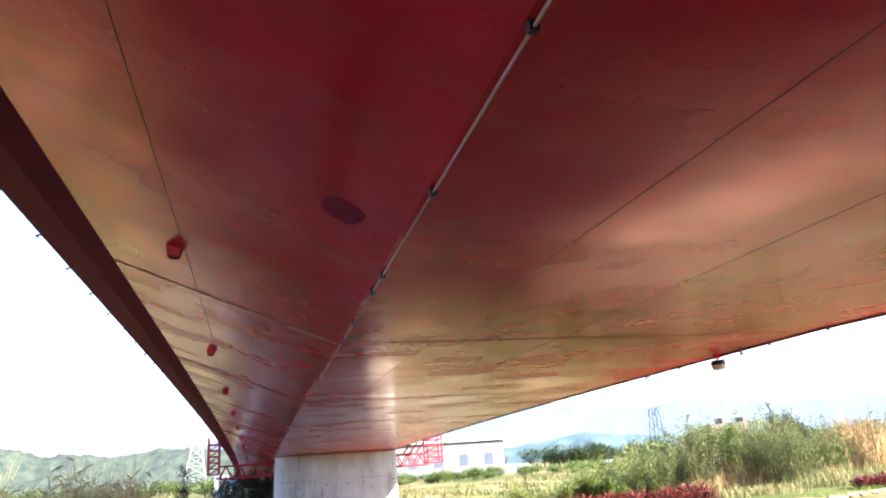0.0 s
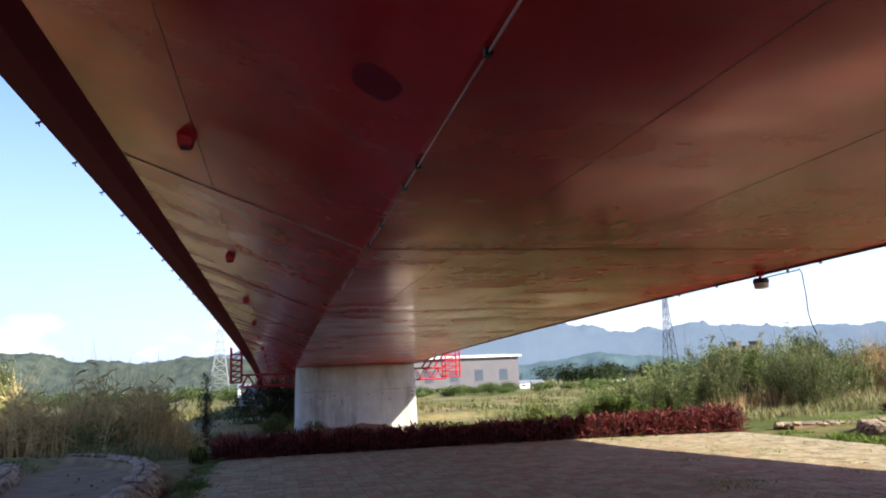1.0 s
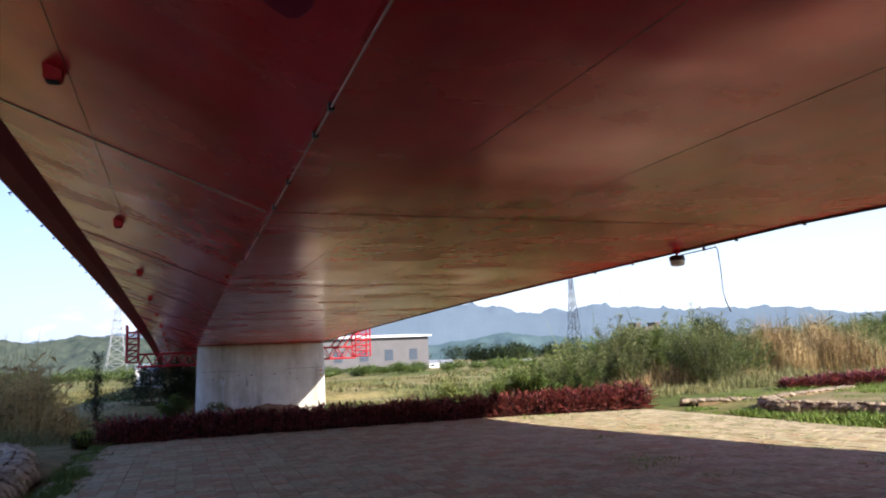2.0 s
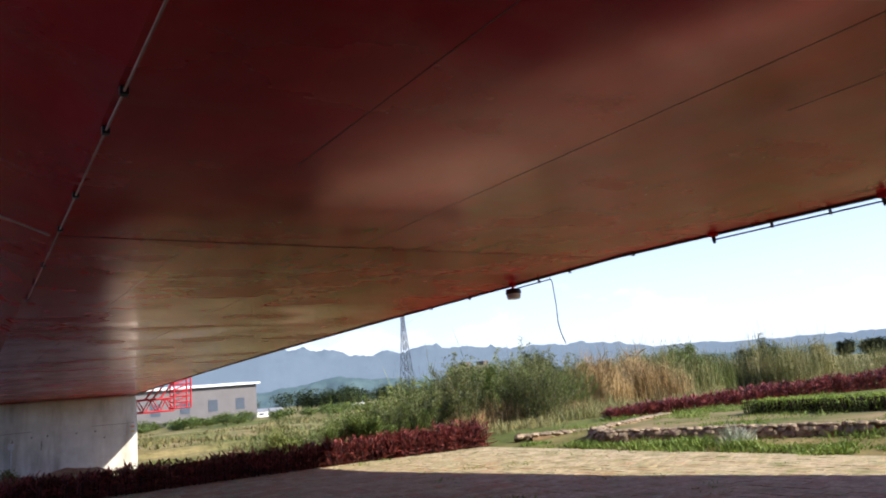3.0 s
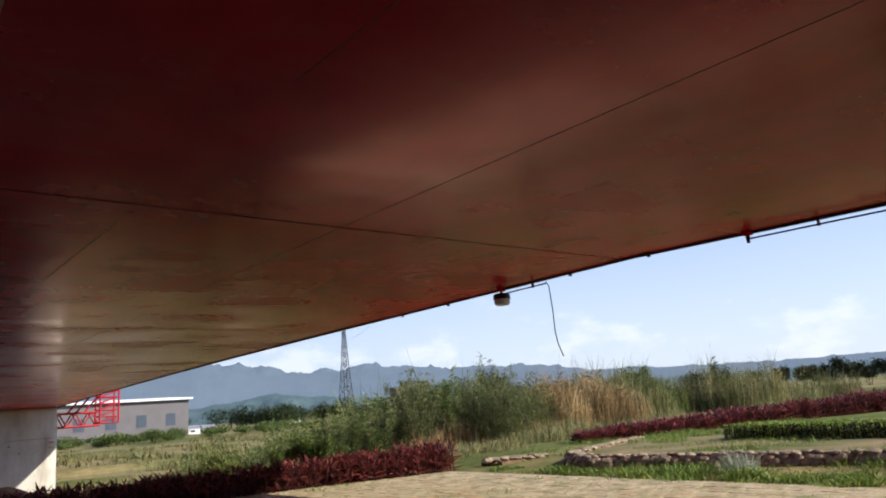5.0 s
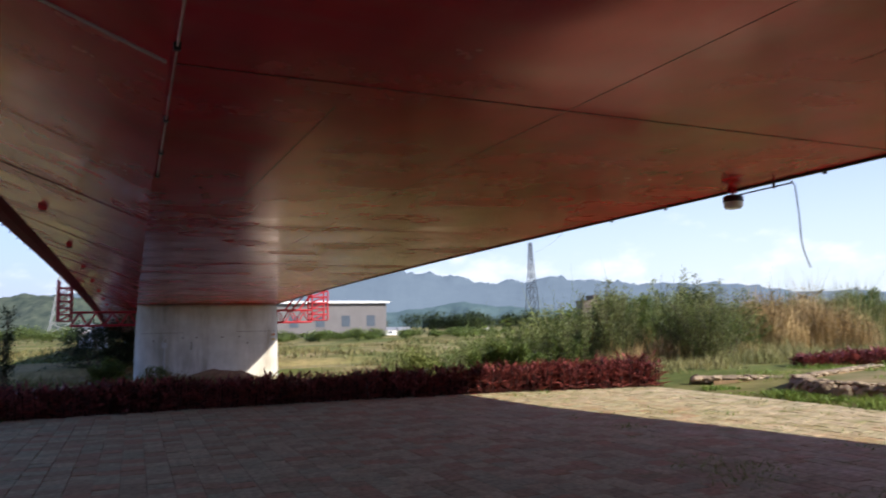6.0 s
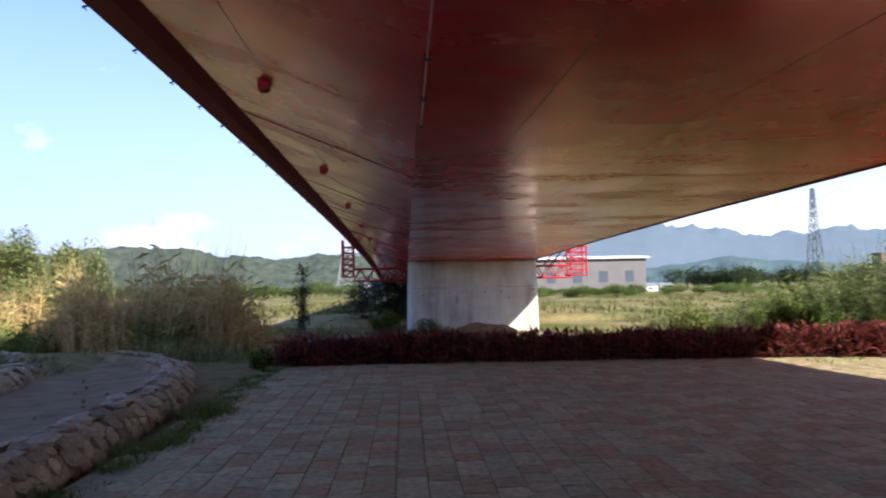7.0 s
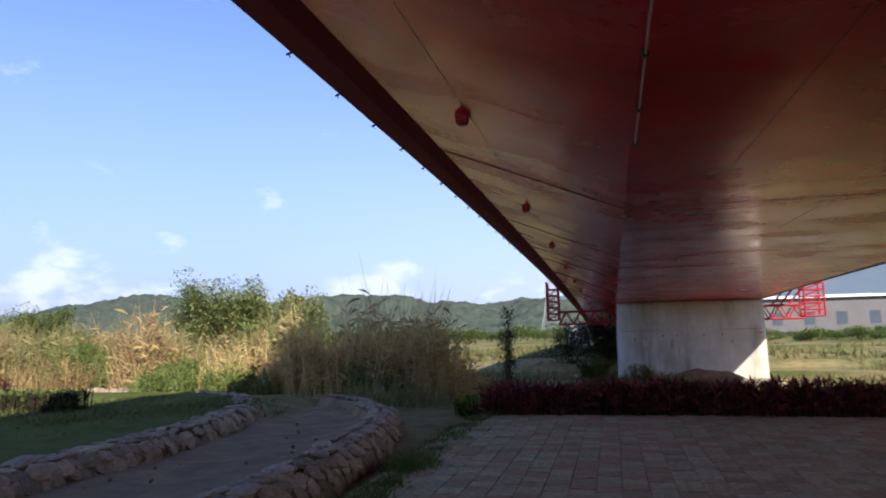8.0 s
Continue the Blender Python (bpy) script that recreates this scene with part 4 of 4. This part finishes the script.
def across_web(y, w, h):
    s = Shape()
    x0, x1 = KX - 0.02, LEFT[1][0] + 0.01
    a, b = deck_z(y) + web_z(x0), deck_z(y) + web_z(x1)
    s.v = [(x0, y - w / 2, a), (x0, y + w / 2, a), (x0, y + w / 2, a - h), (x0, y - w / 2, a - h), (x1, y - w / 2, b), (x1, y + w / 2, b), (x1, y + w / 2, b - h), (x1, y - w / 2, b - h)]
    s.f = [(0, 1, 2, 3), (7, 6, 5, 4), (0, 4, 5, 1), (1, 5, 6, 2), (2, 6, 7, 3), (3, 7, 4, 0)]
    return s


rb = random.Random(5)
SEAMS = [10.2, 18.4, 26.2, 34.0, 41.8]
for i, y in enumerate(SEAMS):
    part("weld_seam", across_web(y, 0.045 if y < 20 else 0.03, 0.014), M_SEAM if y == 10.2 else M_SEAM_DARK, bridge, "pale welded joint" if y == 10.2 else "")
    part("weld_seam", Shape().box(KX + 0.03, y - 0.006, deck_z(y) - 0.005, EX - 0.05, y + 0.006, deck_z(y) + 0.002), M_SEAM_DARK, bridge)
for y in (22.2, 30.0, 37.6):
    part("weld_seam", across_web(y, 0.018, 0.006), M_SEAM_DARK, bridge)
for x, y0, y1 in ((2.72, -20, 7.4), (2.72, 10.8, 45), (4.75, -20, 45), (6.1, 7.8, 8.4), (6.15, 15.5, 45), (5.75, 3.4, 5.0)):
    s = along(x, 0.002, y0, y1, 0.007, 0.004, 1.5)
    s.v = [(p[0] - 0.032 * (min(p[1], 25) - 5), p[1], p[2]) for p in s.v]
    part("weld_seam", s, M_SEAM_DARK, bridge)
part("weld_seam", Shape().add([(p[0], p[1], p[2]) for p in along(-0.82, web_z(-0.82) + 0.002, -20, 45, 0.007, 0.004).v], along(-0.82, 0, -20, 45, 0.007, 0.004).f), M_SEAM_DARK, bridge)
part("edge_flange", along(EX + 0.005, 0.02, -30, 110, 0.05, 0.05, 2.0, True), M_DARKMETAL, bridge, "dark flange along the girder edge")
part("edge_flange", along(KX - 0.005, 0.006, 14.2, 110, 0.03, 0.018), M_RED, bridge)


# Dark stain on the web, built as a thin uneven patch.
patch = Shape()
for k in range(16):
    w, q = 2 * math.pi * k / 16, 1 + 0.25 * noise.noise(Vector((math.cos(2 * math.pi * k / 16), math.sin(2 * math.pi * k / 16), 4.2)))
    px = 0.66 + 0.17 * q * math.cos(w)
    patch.v.append((px, 5.25 + 0.24 * q * math.sin(w), 3.5 + web_z(px) - 0.004))
patch.f = [tuple(range(16))]
part("repair_patch", patch, M_MAROON, bridge, "dark smudge of a stain on the web plate")


def drain_box(y):
    """A red pressed-steel outlet under the web."""
    x = -0.95
    b = thing("drain_outlet", "small red steel drainage outlet under girder", "drain outlet", (x, y, deck_z(y) + web_z(x)), "drain outlets")
    s = Shape()
    s.v = [(-.085, -.085, .04), (.085, -.085, -.03), (.085, .085, -.03), (-.085, .085, .04), (-.07, -.07, -.12), (.07, -.07, -.12), (.07, .07, -.12), (-.07, .07, -.12)]
    s.f = [(0, 1, 2, 3), (7, 6, 5, 4), (0, 4, 5, 1), (1, 5, 6, 2), (2, 6, 7, 3), (3, 7, 4, 0)]
    part("housing", s, M_RED, b, bevel=0.012)
    part("mouth", Shape().box(-.05, -.05, -.13, .05, .05, -.12), M_DARKMETAL, b)
    return b


for k in range(14):
    drain_box(1.38 + 6.97 * k)


def keel_pipe():
    p = thing("cable_conduit", "thin dull red conduit clipped along the girder corner", "conduit")
    for y0, y1 in ((-20, 4.3), (4.3, 7.06), (7.06, 9.8), (9.8, 14.15)):
        part("pipe", Shape().tube([(KX + 0.035, y0 + 0.03, 3.468), (KX + 0.035, y1 - 0.03, 3.468)], 0.009, 8), M_PIPE, p, smooth=True)
    for y in (-8, -3, 0.5, 2.4, 4.3, 6.4, 7.06, 8.6, 9.8, 11.6, 12.9, 14.15):
        part("clip", Shape().box(KX + 0.012, y - 0.022, 3.448, KX + 0.058, y + 0.022, 3.5), M_DARKMETAL, p)


keel_pipe()


def edge_knob(y):
    z = deck_z(y) + LEFT[3][1]
    b = thing("edge_bracket", "small dark bracket on the deck edge", "bracket", (LEFT[3][0], y, z), "edge brackets")
    part("stub", Shape().tube([(0.02, 0, 0.02), (-0.07, 0, -0.01)], 0.014, 6), M_DARKMETAL, b)
    part("nib", Shape().tube([(-0.04, 0, 0.0), (-0.03, 0.02, -0.045)], 0.008, 5), M_DARKMETAL, b)


for k in range(24):
    edge_knob(0.3 + 1.5 * k)


def flood_lamp(y, body=True):
    z = deck_z(y) - 0.04
    l = thing("flood_lamp", "grey bowl flood lamp hanging from the girder edge" if body else "empty dark lamp bracket under girder edge", "lamp", (edge_x(y) - 0.1, y, z), "flood lamps")
    part("bracket", Shape().box(-0.05, -0.05, -0.02, 0.05, 0.05, 0.04).tube([(0, 0, 0), (0, 0, -0.06)], 0.025, 8), M_RED, l, "red mounting plate")
    if body:
        s = Shape()
        n = 20
        prof = [(0.03, -0.05), (0.12, -0.06), (0.145, -0.085), (0.15, -0.15), (0.145, -0.16)]
        for r, zz in prof:
            s.v.extend([(r * math.cos(2 * math.pi * k / n), r * math.sin(2 * math.pi * k / n), zz) for k in range(n)])
        for j in range(len(prof) - 1):
            for k in range(n):
                q = (k + 1) % n
                s.f.append((j * n + k, (j + 1) * n + k, (j + 1) * n + q, j * n + q))
        s.f.append(tuple(range(n)))
        part("housing", s, M_DARKMETAL, l, "dark metal lamp housing", smooth=True)
        g = Shape()
        prof = [(0.14, -0.15), (0.135, -0.22), (0.115, -0.255), (0.05, -0.265)]
        for r, zz in prof:
            g.v.extend([(r * math.cos(2 * math.pi * k / n), r * math.sin(2 * math.pi * k / n), zz) for k in range(n)])
        for j in range(len(prof) - 1):
            for k in range(n):
                q = (k + 1) % n
                g.f.append((j * n + k, (j + 1) * n + k, (j + 1) * n + q, j * n + q))
        g.f.append(tuple(3 * n + k for k in range(n))[::-1])
        part("lens", g, M_GLASS, l, "pale grey glass bowl", smooth=True)
    else:
        part("stub", Shape().tube([(0, 0, -0.03), (0, 0, -0.12)], [0.03, 0.022], 8), M_DARKMETAL, l)


flood_lamp(12.69)
flood_lamp(8.35, False)
flood_lamp(6.15, False)


def edge_conduit(y0, y1, clips):
    c = thing("edge_conduit", "thin dark conduit hung below girder edge", "conduit", (0, 0, 0), "edge conduits")
    part("pipe", Shape().tube([(edge_x(y0) - 0.06, y0, 3.40), (edge_x(0.5 * (y0 + y1)) - 0.03, 0.5 * (y0 + y1), 3.41), (edge_x(y1) - 0.03, y1, 3.41)], 0.012, 6), M_DARKMETAL, c)
    for y in clips:
        part("clip", Shape().box(edge_x(y) - 0.05, y - 0.012, 3.39, edge_x(y) - 0.01, y + 0.012, 3.5), M_DARKMETAL, c)


edge_conduit(12.69, 11.7, (12.0,))
edge_conduit(8.35, 6.15, (7.55, 6.8))
edge_conduit(6.1, -4.0, (4.5, 3, 1.5, 0))
for y in (9.75, 11.22, 14.3, 15.8):
    part("edge_clip", Shape().box(9.30, y - 0.02, 3.44, 9.34, y + 0.02, 3.49), M_DARKMETAL, bridge)
cable = Shape()
cable.tube([(9.26, 11.7, 3.44), (9.28, 11.66, 3.36), (9.27, 11.62, 2.95), (9.25, 11.6, 2.6), (9.27, 11.58, 2.42), (9.34, 11.56, 2.22)], 0.009, 6)
tagged(part("hanging_cable", cable, M_DARKMETAL, smooth=True), "loose dark cable dangling from girder edge", "cable")


# ---- pier fittings ----
# Dark strip fills the bearing gap; it stands for the shade in there.
part("bearing_shadow_gap", Shape().box(-3.4, -0.85, 4.985, 3.5, 0.85, 5.03), M_DARKMETAL, pier, "dark strip standing in for the shaded gap above the pier")
FACE = -1.14
for dx, dz, h in ((-0.35, 2.55, 0.9), (-2.55, 2.7, 0.5), (0.9, 2.6, 0.35), (-1.1, 2.5, 0.5)):
    part("crack_mark", Shape().box(dx - 0.02, FACE - 0.006, dz - h / 2, dx + 0.025, FACE + 0.05, dz + h / 2), M_STAIN, pier, "dark rusty seep mark")
for dx, dz in ((-3.2, 2.85), (-0.8, 3.0), (0.7, 3.0), (1.7, 3.0), (2.2, 2.6), (-1.6, 3.0)):
    part("tie_hole", Shape().tube([(dx, FACE - 0.008, dz), (dx, FACE + 0.06, dz)], 0.05, 8), M_STAIN, pier)
part("junction_box", Shape().box(-2.75, FACE - 0.14, 2.45, -2.45, FACE + 0.02, 2.75), M_GREYMETAL, pier, "grey metal junction box", bevel=0.01)
part("box_conduit", Shape().tube([(-2.6, FACE - 0.05, 0.4), (-2.6, FACE - 0.05, 2.45)], 0.035, 8), M_GREYMETAL, pier)
part("form_joint", Shape().box(-3.9, FACE - 0.004, 3.3, 3.9, FACE + 0.05, 3.318), M_STAIN, pier)
part("sticker", Shape().box(3.72, FACE + 0.03, 3.05, 3.9, FACE + 0.3, 3.13), M_ORANGE, pier, "orange marker")
part("sticker", Shape().box(3.72, FACE + 0.03, 2.75, 3.9, FACE + 0.3, 2.83), M_YELLOW, pier, "yellow marker")
build_pier(121, -0.2, 8.2, deck_z(120) - 0.03, -3.2)


# ---- inspection gantry under the deck ----
def gantry(y=56.0):
    g = thing("inspection_gantry", "red painted steel lattice inspection gantry under bridge", "gantry", (0, y, 0), "")
    x0, x1, zb, zt = -2.75, 12.75, 1.98, 2.84
    for dy in (-0.55, 0.55):
        part("chord", bar((x0, dy, zb), (x1, dy, zb), 0.08), M_BRIGHTRED, g)
        part("chord", bar((x0, dy, zt), (x1, dy, zt), 0.07), M_BRIGHTRED, g)
        n = 16
        for i in range(n):
            a, b = x0 + (x1 - x0) * i / n, x0 + (x1 - x0) * (i + 0.5) / n
            c = x0 + (x1 - x0) * (i + 1) / n
            part("diagonal", bar((a, dy, zb), (b, dy, zt), 0.045), M_BRIGHTRED, g)
            part("diagonal", bar((b, dy, zt), (c, dy, zb), 0.045), M_BRIGHTRED, g)
    part("walkway", Shape().box(x0, -0.5, zb + 0.03, x1, 0.5, zb + 0.07), M_BRIGHTRED, g)
    for xa, xb, z0, z1 in ((-3.5, -2.75, 2.3, 4.4), (12.75, 13.9, 2.1, 4.2)):
        for x in (xa, xb):
            for dy in (-0.6, 0.6):
                part("post", bar((x, dy, z0), (x, dy, z1 + (0.5 if x == xa and xa < 0 else 0)), 0.065), M_BRIGHTRED, g)
        for z in np.linspace(z0, z1, 6):
            for dy in (-0.6, 0.6):
                part("rail", bar((xa, dy, z), (xb, dy, z), 0.045), M_BRIGHTRED, g)
            for x in (xa, xb):
                part("rail", bar((x, -0.6, z), (x, 0.6, z), 0.045), M_BRIGHTRED, g)
        for z, zz in zip(np.linspace(z0, z1, 6), np.linspace(z0, z1, 6)[1:]):
            for dy in (-0.6, 0.6):
                part("diagonal", bar((xa, dy, z), (xb, dy, zz), 0.03), M_BRIGHTRED, g)
        part("platform", Shape().box(xa, -0.6, z0 - 0.05, xb, 0.6, z0), M_BRIGHTRED, g)
    for x in (10.9, 11.4, 11.9):
        part("stay", bar((x, 0, zt), (x + 0.9, 0, 3.95), 0.065), M_BRIGHTRED, g)
    part("hanger", bar((12.6, 0, 3.9), (13.0, 0, 4.9), 0.09), M_BRIGHTRED, g)
    part("hanger", bar((-2.9, 0, 4.5), (-2.5, 0, 4.55), 0.09), M_BRIGHTRED, g)
    return g


gantry()

# ---- river ----
w = Shape()
xs = np.linspace(-17, 24, 20)
for x in xs:
    w.v.extend([(x, 57.0 + 0.12 * x, -1.78), (x, 67.5 + 0.12 * x, -1.78)])
w.f = [(2 * i, 2 * i + 2, 2 * i + 3, 2 * i + 1) for i in range(len(xs) - 1)]
tagged(part("water", w, M_WATER), "still pale water of a river channel", "water", kind="structure")


# ---- beds and rock borders ----
def rock_meshes(n, seed):
    """Rounded uneven blocks, a few shapes shared by all rocks."""
    rnd = random.Random(seed)
    out = []
    for i in range(n):
        bm = bmesh.new()
        bmesh.ops.create_cube(bm, size=1.0)
        bmesh.ops.bevel(bm, geom=bm.edges[:], offset=0.26, segments=1, affect="EDGES")
        for v in bm.verts:
            v.co *= rnd.uniform(0.86, 1.14)
        me = bpy.data.meshes.new("rock")
        bm.to_mesh(me)
        bm.free()
        me.materials.append(M_ROCK)
        out.append(me)
    return out


ROCKS = rock_meshes(9, 4)


def resample(line, step):
    pts = [Vector((*p, 0)) for p in line]
    out, carry = [], 0.0
    for a, b in zip(pts, pts[1:]):
        d = (b - a).length
        s = carry
        while s < d:
            out.append((a.lerp(b, s / d), (b - a).normalized()))
            s += step
        carry = s - d
    return out


def rock_border(line, width, height, label, seed, base=0.0, size=0.25, faces=(1,), most=300):
    """A low wall of bedded river rocks over a packed core; line: its middle; faces: sides that carry rocks."""
    rnd = random.Random(seed)
    b = thing("rock_border", label, "rock border", group="rock borders")
    s = Shape()
    stations = resample(line, 0.5)
    sec = [(-0.5, 0.0), (-0.42, 0.55), (-0.25, 0.9), (0.1, 0.92), (0.36, 0.66), (0.5, 0.0)]
    for p, d in stations:
        nrm = Vector((d.y, -d.x, 0))
        for u, v in sec:
            q = p + nrm * u * width
            s.v.append((q.x, q.y, base - 0.05 + v * height))
    k = len(sec)
    for i in range(len(stations) - 1):
        for j in range(k - 1):
            s.f.append((i * k + j, i * k + j + 1, (i + 1) * k + j + 1, (i + 1) * k + j))
    part("core", s, M_DIRT, b, smooth=True)
    count = 0
    courses = [(0.48, 0.14, 1.1), (0.42, 0.46, 1.0), (0.33, 0.76, 0.75), (0.10, 0.97, 0.1), (-0.2, 0.95, -0.15)]
    if -1 in faces:
        courses += [(-0.45, 0.3, -1.1), (-0.38, 0.65, -0.9)]
    for u, v, tilt in courses:
        for p, d in resample(line, size * 0.92):
            if count >= most or rnd.random() < 0.05:
                continue
            nrm = Vector((d.y, -d.x, 0))
            q = p + nrm * (u * width + rnd.uniform(-0.04, 0.04)) + d * rnd.uniform(-0.06, 0.06)
            r = part("rock", ROCKS[rnd.randrange(len(ROCKS))], M_ROCK, b)
            face = (nrm * math.sin(tilt) + Vector((0, 0, math.cos(tilt)))).normalized()
            turn = Matrix((d, face.cross(d), face)).transposed() @ Euler((rnd.uniform(-.16, .16), rnd.uniform(-.16, .16), rnd.uniform(-.5, .5))).to_matrix()
            f = size * rnd.uniform(0.8, 1.3)
            q.z = base + v * height - 0.035 + rnd.uniform(-0.02, 0.01)
            r.matrix_local = Matrix.LocRotScale(q, turn, (f * 1.2, f * rnd.uniform(0.8, 1.05), f * rnd.uniform(0.34, 0.5)))
            count += 1
    return b


rock_border([(-2.15, 8.0), (-2.2, 11.2), (-2.25, 13), (-2.35, 15), (-2.7, 17), (-3.1, 18.2), (-3.9, 19.5), (-5.2, 20.8)], 0.60, 0.33, "low border of brown bedded river rocks beside paving", 6, size=0.165, most=420)
rock_border([(-5.0, 9.0), (-5.0, 12), (-5.0, 14.5), (-5.25, 16.5), (-5.9, 18.7), (-7.0, 20.4), (-8.6, 21.3)], 0.7, 0.34, "border of grey rocks holding up a raised lawn", 7, base=0.02, size=0.17, most=400)
rock_border([(-14, 24.4), (-10, 24.3), (-7, 24.2), (-4, 24.6)], 0.5, 0.2, "low row of pale stones at the bank", 8, size=0.22, most=120)
rock_border([(18.5, 17.2), (16.2, 16.6), (14.0, 15.8), (13.3, 14.6), (13.75, 13.2), (14.2, 11.5), (14.55, 9.5), (15.0, 6.5)], 0.42, 0.33, "low curved wall of grey stones round a raised bed", 9, size=0.14, most=560)
rock_border([(15.4, 16.9), (14.2, 17.6), (13.4, 18.2)], 0.5, 0.2, "scattered pale stones at the bed edge", 10, size=0.17, most=200)

dirt = Shape()
ys = np.linspace(4, 24, 41)
for y in ys:
    xl = lerp_rows(y, [(4, -5.0), (16, -5.2), (19, -6.0), (21, -8.4), (24, -10)])
    xr = lerp_rows(y, [(4, -2.3), (15, -2.5), (18, -3.1), (19.5, -4), (20.8, -5.2), (24, -5.6)])
    for k in range(9):
        x = xl + (xr - xl) * k / 8
        dirt.v.append((x, y, 0.10 + 0.03 * noise.noise(Vector((x * 1.3, y * 1.3, 2))) - 0.05 * (1 - abs(k - 4) / 4)))
dirt.f = [(j * 9 + k, j * 9 + k + 1, (j + 1) * 9 + k + 1, (j + 1) * 9 + k) for j in range(40) for k in range(8)]
tagged(part("dirt_bed", dirt, M_DIRT, smooth=True), "bare brown dirt bed between rock borders", "dirt bed", kind="structure")
lawn = Shape()
for y in np.linspace(3, 21.5, 38):
    xr = lerp_rows(y, [(3, -5.2), (14.5, -5.2), (16.5, -5.45), (18.7, -6.1), (20.4, -7.2), (21.5, -9)])
    for k in range(13):
        x = xr + (-24 - xr) * (k / 12) ** 1.4
        lawn.v.append((x, y, max(ground_z(x, y), 0.29) + 0.02))
lawn.f = [(j * 13 + k, (j + 1) * 13 + k, (j + 1) * 13 + k + 1, j * 13 + k + 1) for j in range(37) for k in range(12)]
tagged(part("lawn", lawn, M_LAWN, smooth=True), "short green lawn on raised ground behind rocks", "lawn", kind="structure")
bed = Shape()
for y in np.linspace(2, 17, 31):
    xl = lerp_rows(y, [(2, 16.2), (7, 15.0), (9.5, 14.55), (11.5, 14.2), (13.2, 13.75), (14.6, 13.4), (15.8, 14.1), (17, 18)])
    for k in range(9):
        x = xl + (24 - xl) * (k / 8) ** 1.5
        bed.v.append((x, y, 0.22 + 0.04 * noise.noise(Vector((x * 0.8, y * 0.8, 7))) - 0.09 * smooth_step(18, 24, x)))
bed.f = [(j * 9 + k, j * 9 + k + 1, (j + 1) * 9 + k + 1, (j + 1) * 9 + k) for j in range(30) for k in range(8)]
tagged(part("raised_bed", bed, M_LAWNEARTH, smooth=True), "raised bed of earth with patchy lawn", "raised bed", kind="structure")


rc = random.Random(31)
clods = Shape()
for _ in range(40):
    y = rc.uniform(9, 22)
    x = rc.uniform(-4.6 if y < 18 else -6.5, -2.7 if y < 17 else -4.2)
    f = rc.uniform(0.006, 0.024)
    m = pose(x, y, 0.11, rc.uniform(0, 90), rc.uniform(0, 90), rc.uniform(0, 360))
    clods.box(-f, -f * 0.8, -f * 0.7, f, f * 0.8, f * 0.7, m)
tagged(part("soil_clods", clods, M_DIRT), "small clods and pebbles on bare dirt", "clods", kind="stuff")


def mound(x, y, r, h, mat, label, seed):
    s = Shape()
    n = 22
    for j in range(6):
        f = j / 5
        for i in range(n):
            w = 2 * math.pi * i / n
            q = r * f * (1 + 0.2 * noise.noise(Vector((math.cos(w) * 1.5, math.sin(w) * 1.5, seed))))
            px, py = x + 1.8 * q * math.cos(w), y + q * math.sin(w)
            s.v.append((px, py, ground_z(px, py) - 0.06 + h * (1 - f * f) * (1 + 0.35 * noise.noise(Vector((px * 1.6, py * 1.6, seed))))))
    for j in range(5):
        for i in range(n):
            k = (i + 1) % n
            s.f.append((j * n + i, (j + 1) * n + i, (j + 1) * n + k, j * n + k))
    tagged(part("earth_mound", s, mat, smooth=True), label, "mound", group="mounds")


mound(5.6, 46.5, 1.5, 0.75, M_DIRT, "brown earth mound before the pier", 3)
mound(8.4, 45.5, 1.4, 0.4, M_BEDDING, "pale sandy mound before the pier", 4)


# ---- paving blocks, last ----
def paver_mesh(i, w, d):
    rnd = random.Random(i)
    bm = bmesh.new()
    bmesh.ops.create_cube(bm, size=1.0)
    for v in bm.verts:
        v.co.x *= w
        v.co.y *= d
        v.co.z = 0.006 if v.co.z > 0 else -0.03
    bmesh.ops.bevel(bm, geom=[e for e in bm.edges if e.verts[0].co.z > 0 and e.verts[1].co.z > 0], offset=0.004, segments=1, affect="EDGES")
    for v in bm.verts:
        if v.co.z > 0:
            v.co.x += rnd.uniform(-.004, .004)
            v.co.y += rnd.uniform(-.004, .004)
    me = bpy.data.meshes.new("paver")
    bm.to_mesh(me)
    bm.free()
    me.materials.append(M_PAVER)
    return me


def lay_pavers():
    rnd = random.Random(8)
    pw, pd = 0.25, 0.25
    forms = [paver_mesh(i, pw - 0.008, pd - 0.008) for i in range(6)]
    rest = Shape()
    forms_data = [([tuple(v.co) for v in me.vertices], [tuple(p.vertices) for p in me.polygons]) for me in forms]
    for i in range(int((12.15 + 1.4) / pw)):
        x = -1.4 + pw * (i + 0.5)
        shift = 0.5 * pd if i % 2 else 0.0
        end = hedge_y(x) - 0.08
        for j in range(int((end + 13) / pd)):
            y = -13 + pd * (j + 0.5) + shift
            if y > end - 0.12:
                continue
            k = rnd.randrange(6)
            z = 0.004 + 0.008 * noise.noise(Vector((x * 0.7, y * 0.7, 1))) + rnd.uniform(-.004, .004)
            m = Matrix.Translation((x, y, z)) @ Euler((rnd.gauss(0, .012), rnd.gauss(0, .012), rnd.gauss(0, .012))).to_matrix().to_4x4()
            if -0.6 < x < 3.9 and 10.8 < y < 14.9:
                o = part("paver", forms[k], M_PAVER, pavement)
                o.matrix_local = m
            else:
                v, f = forms_data[k]
                rest.add([m @ Vector(q) for q in v], f)
    tagged(part("paving_rest", rest, M_PAVER, pavement), kind="stuff")


lay_pavers()
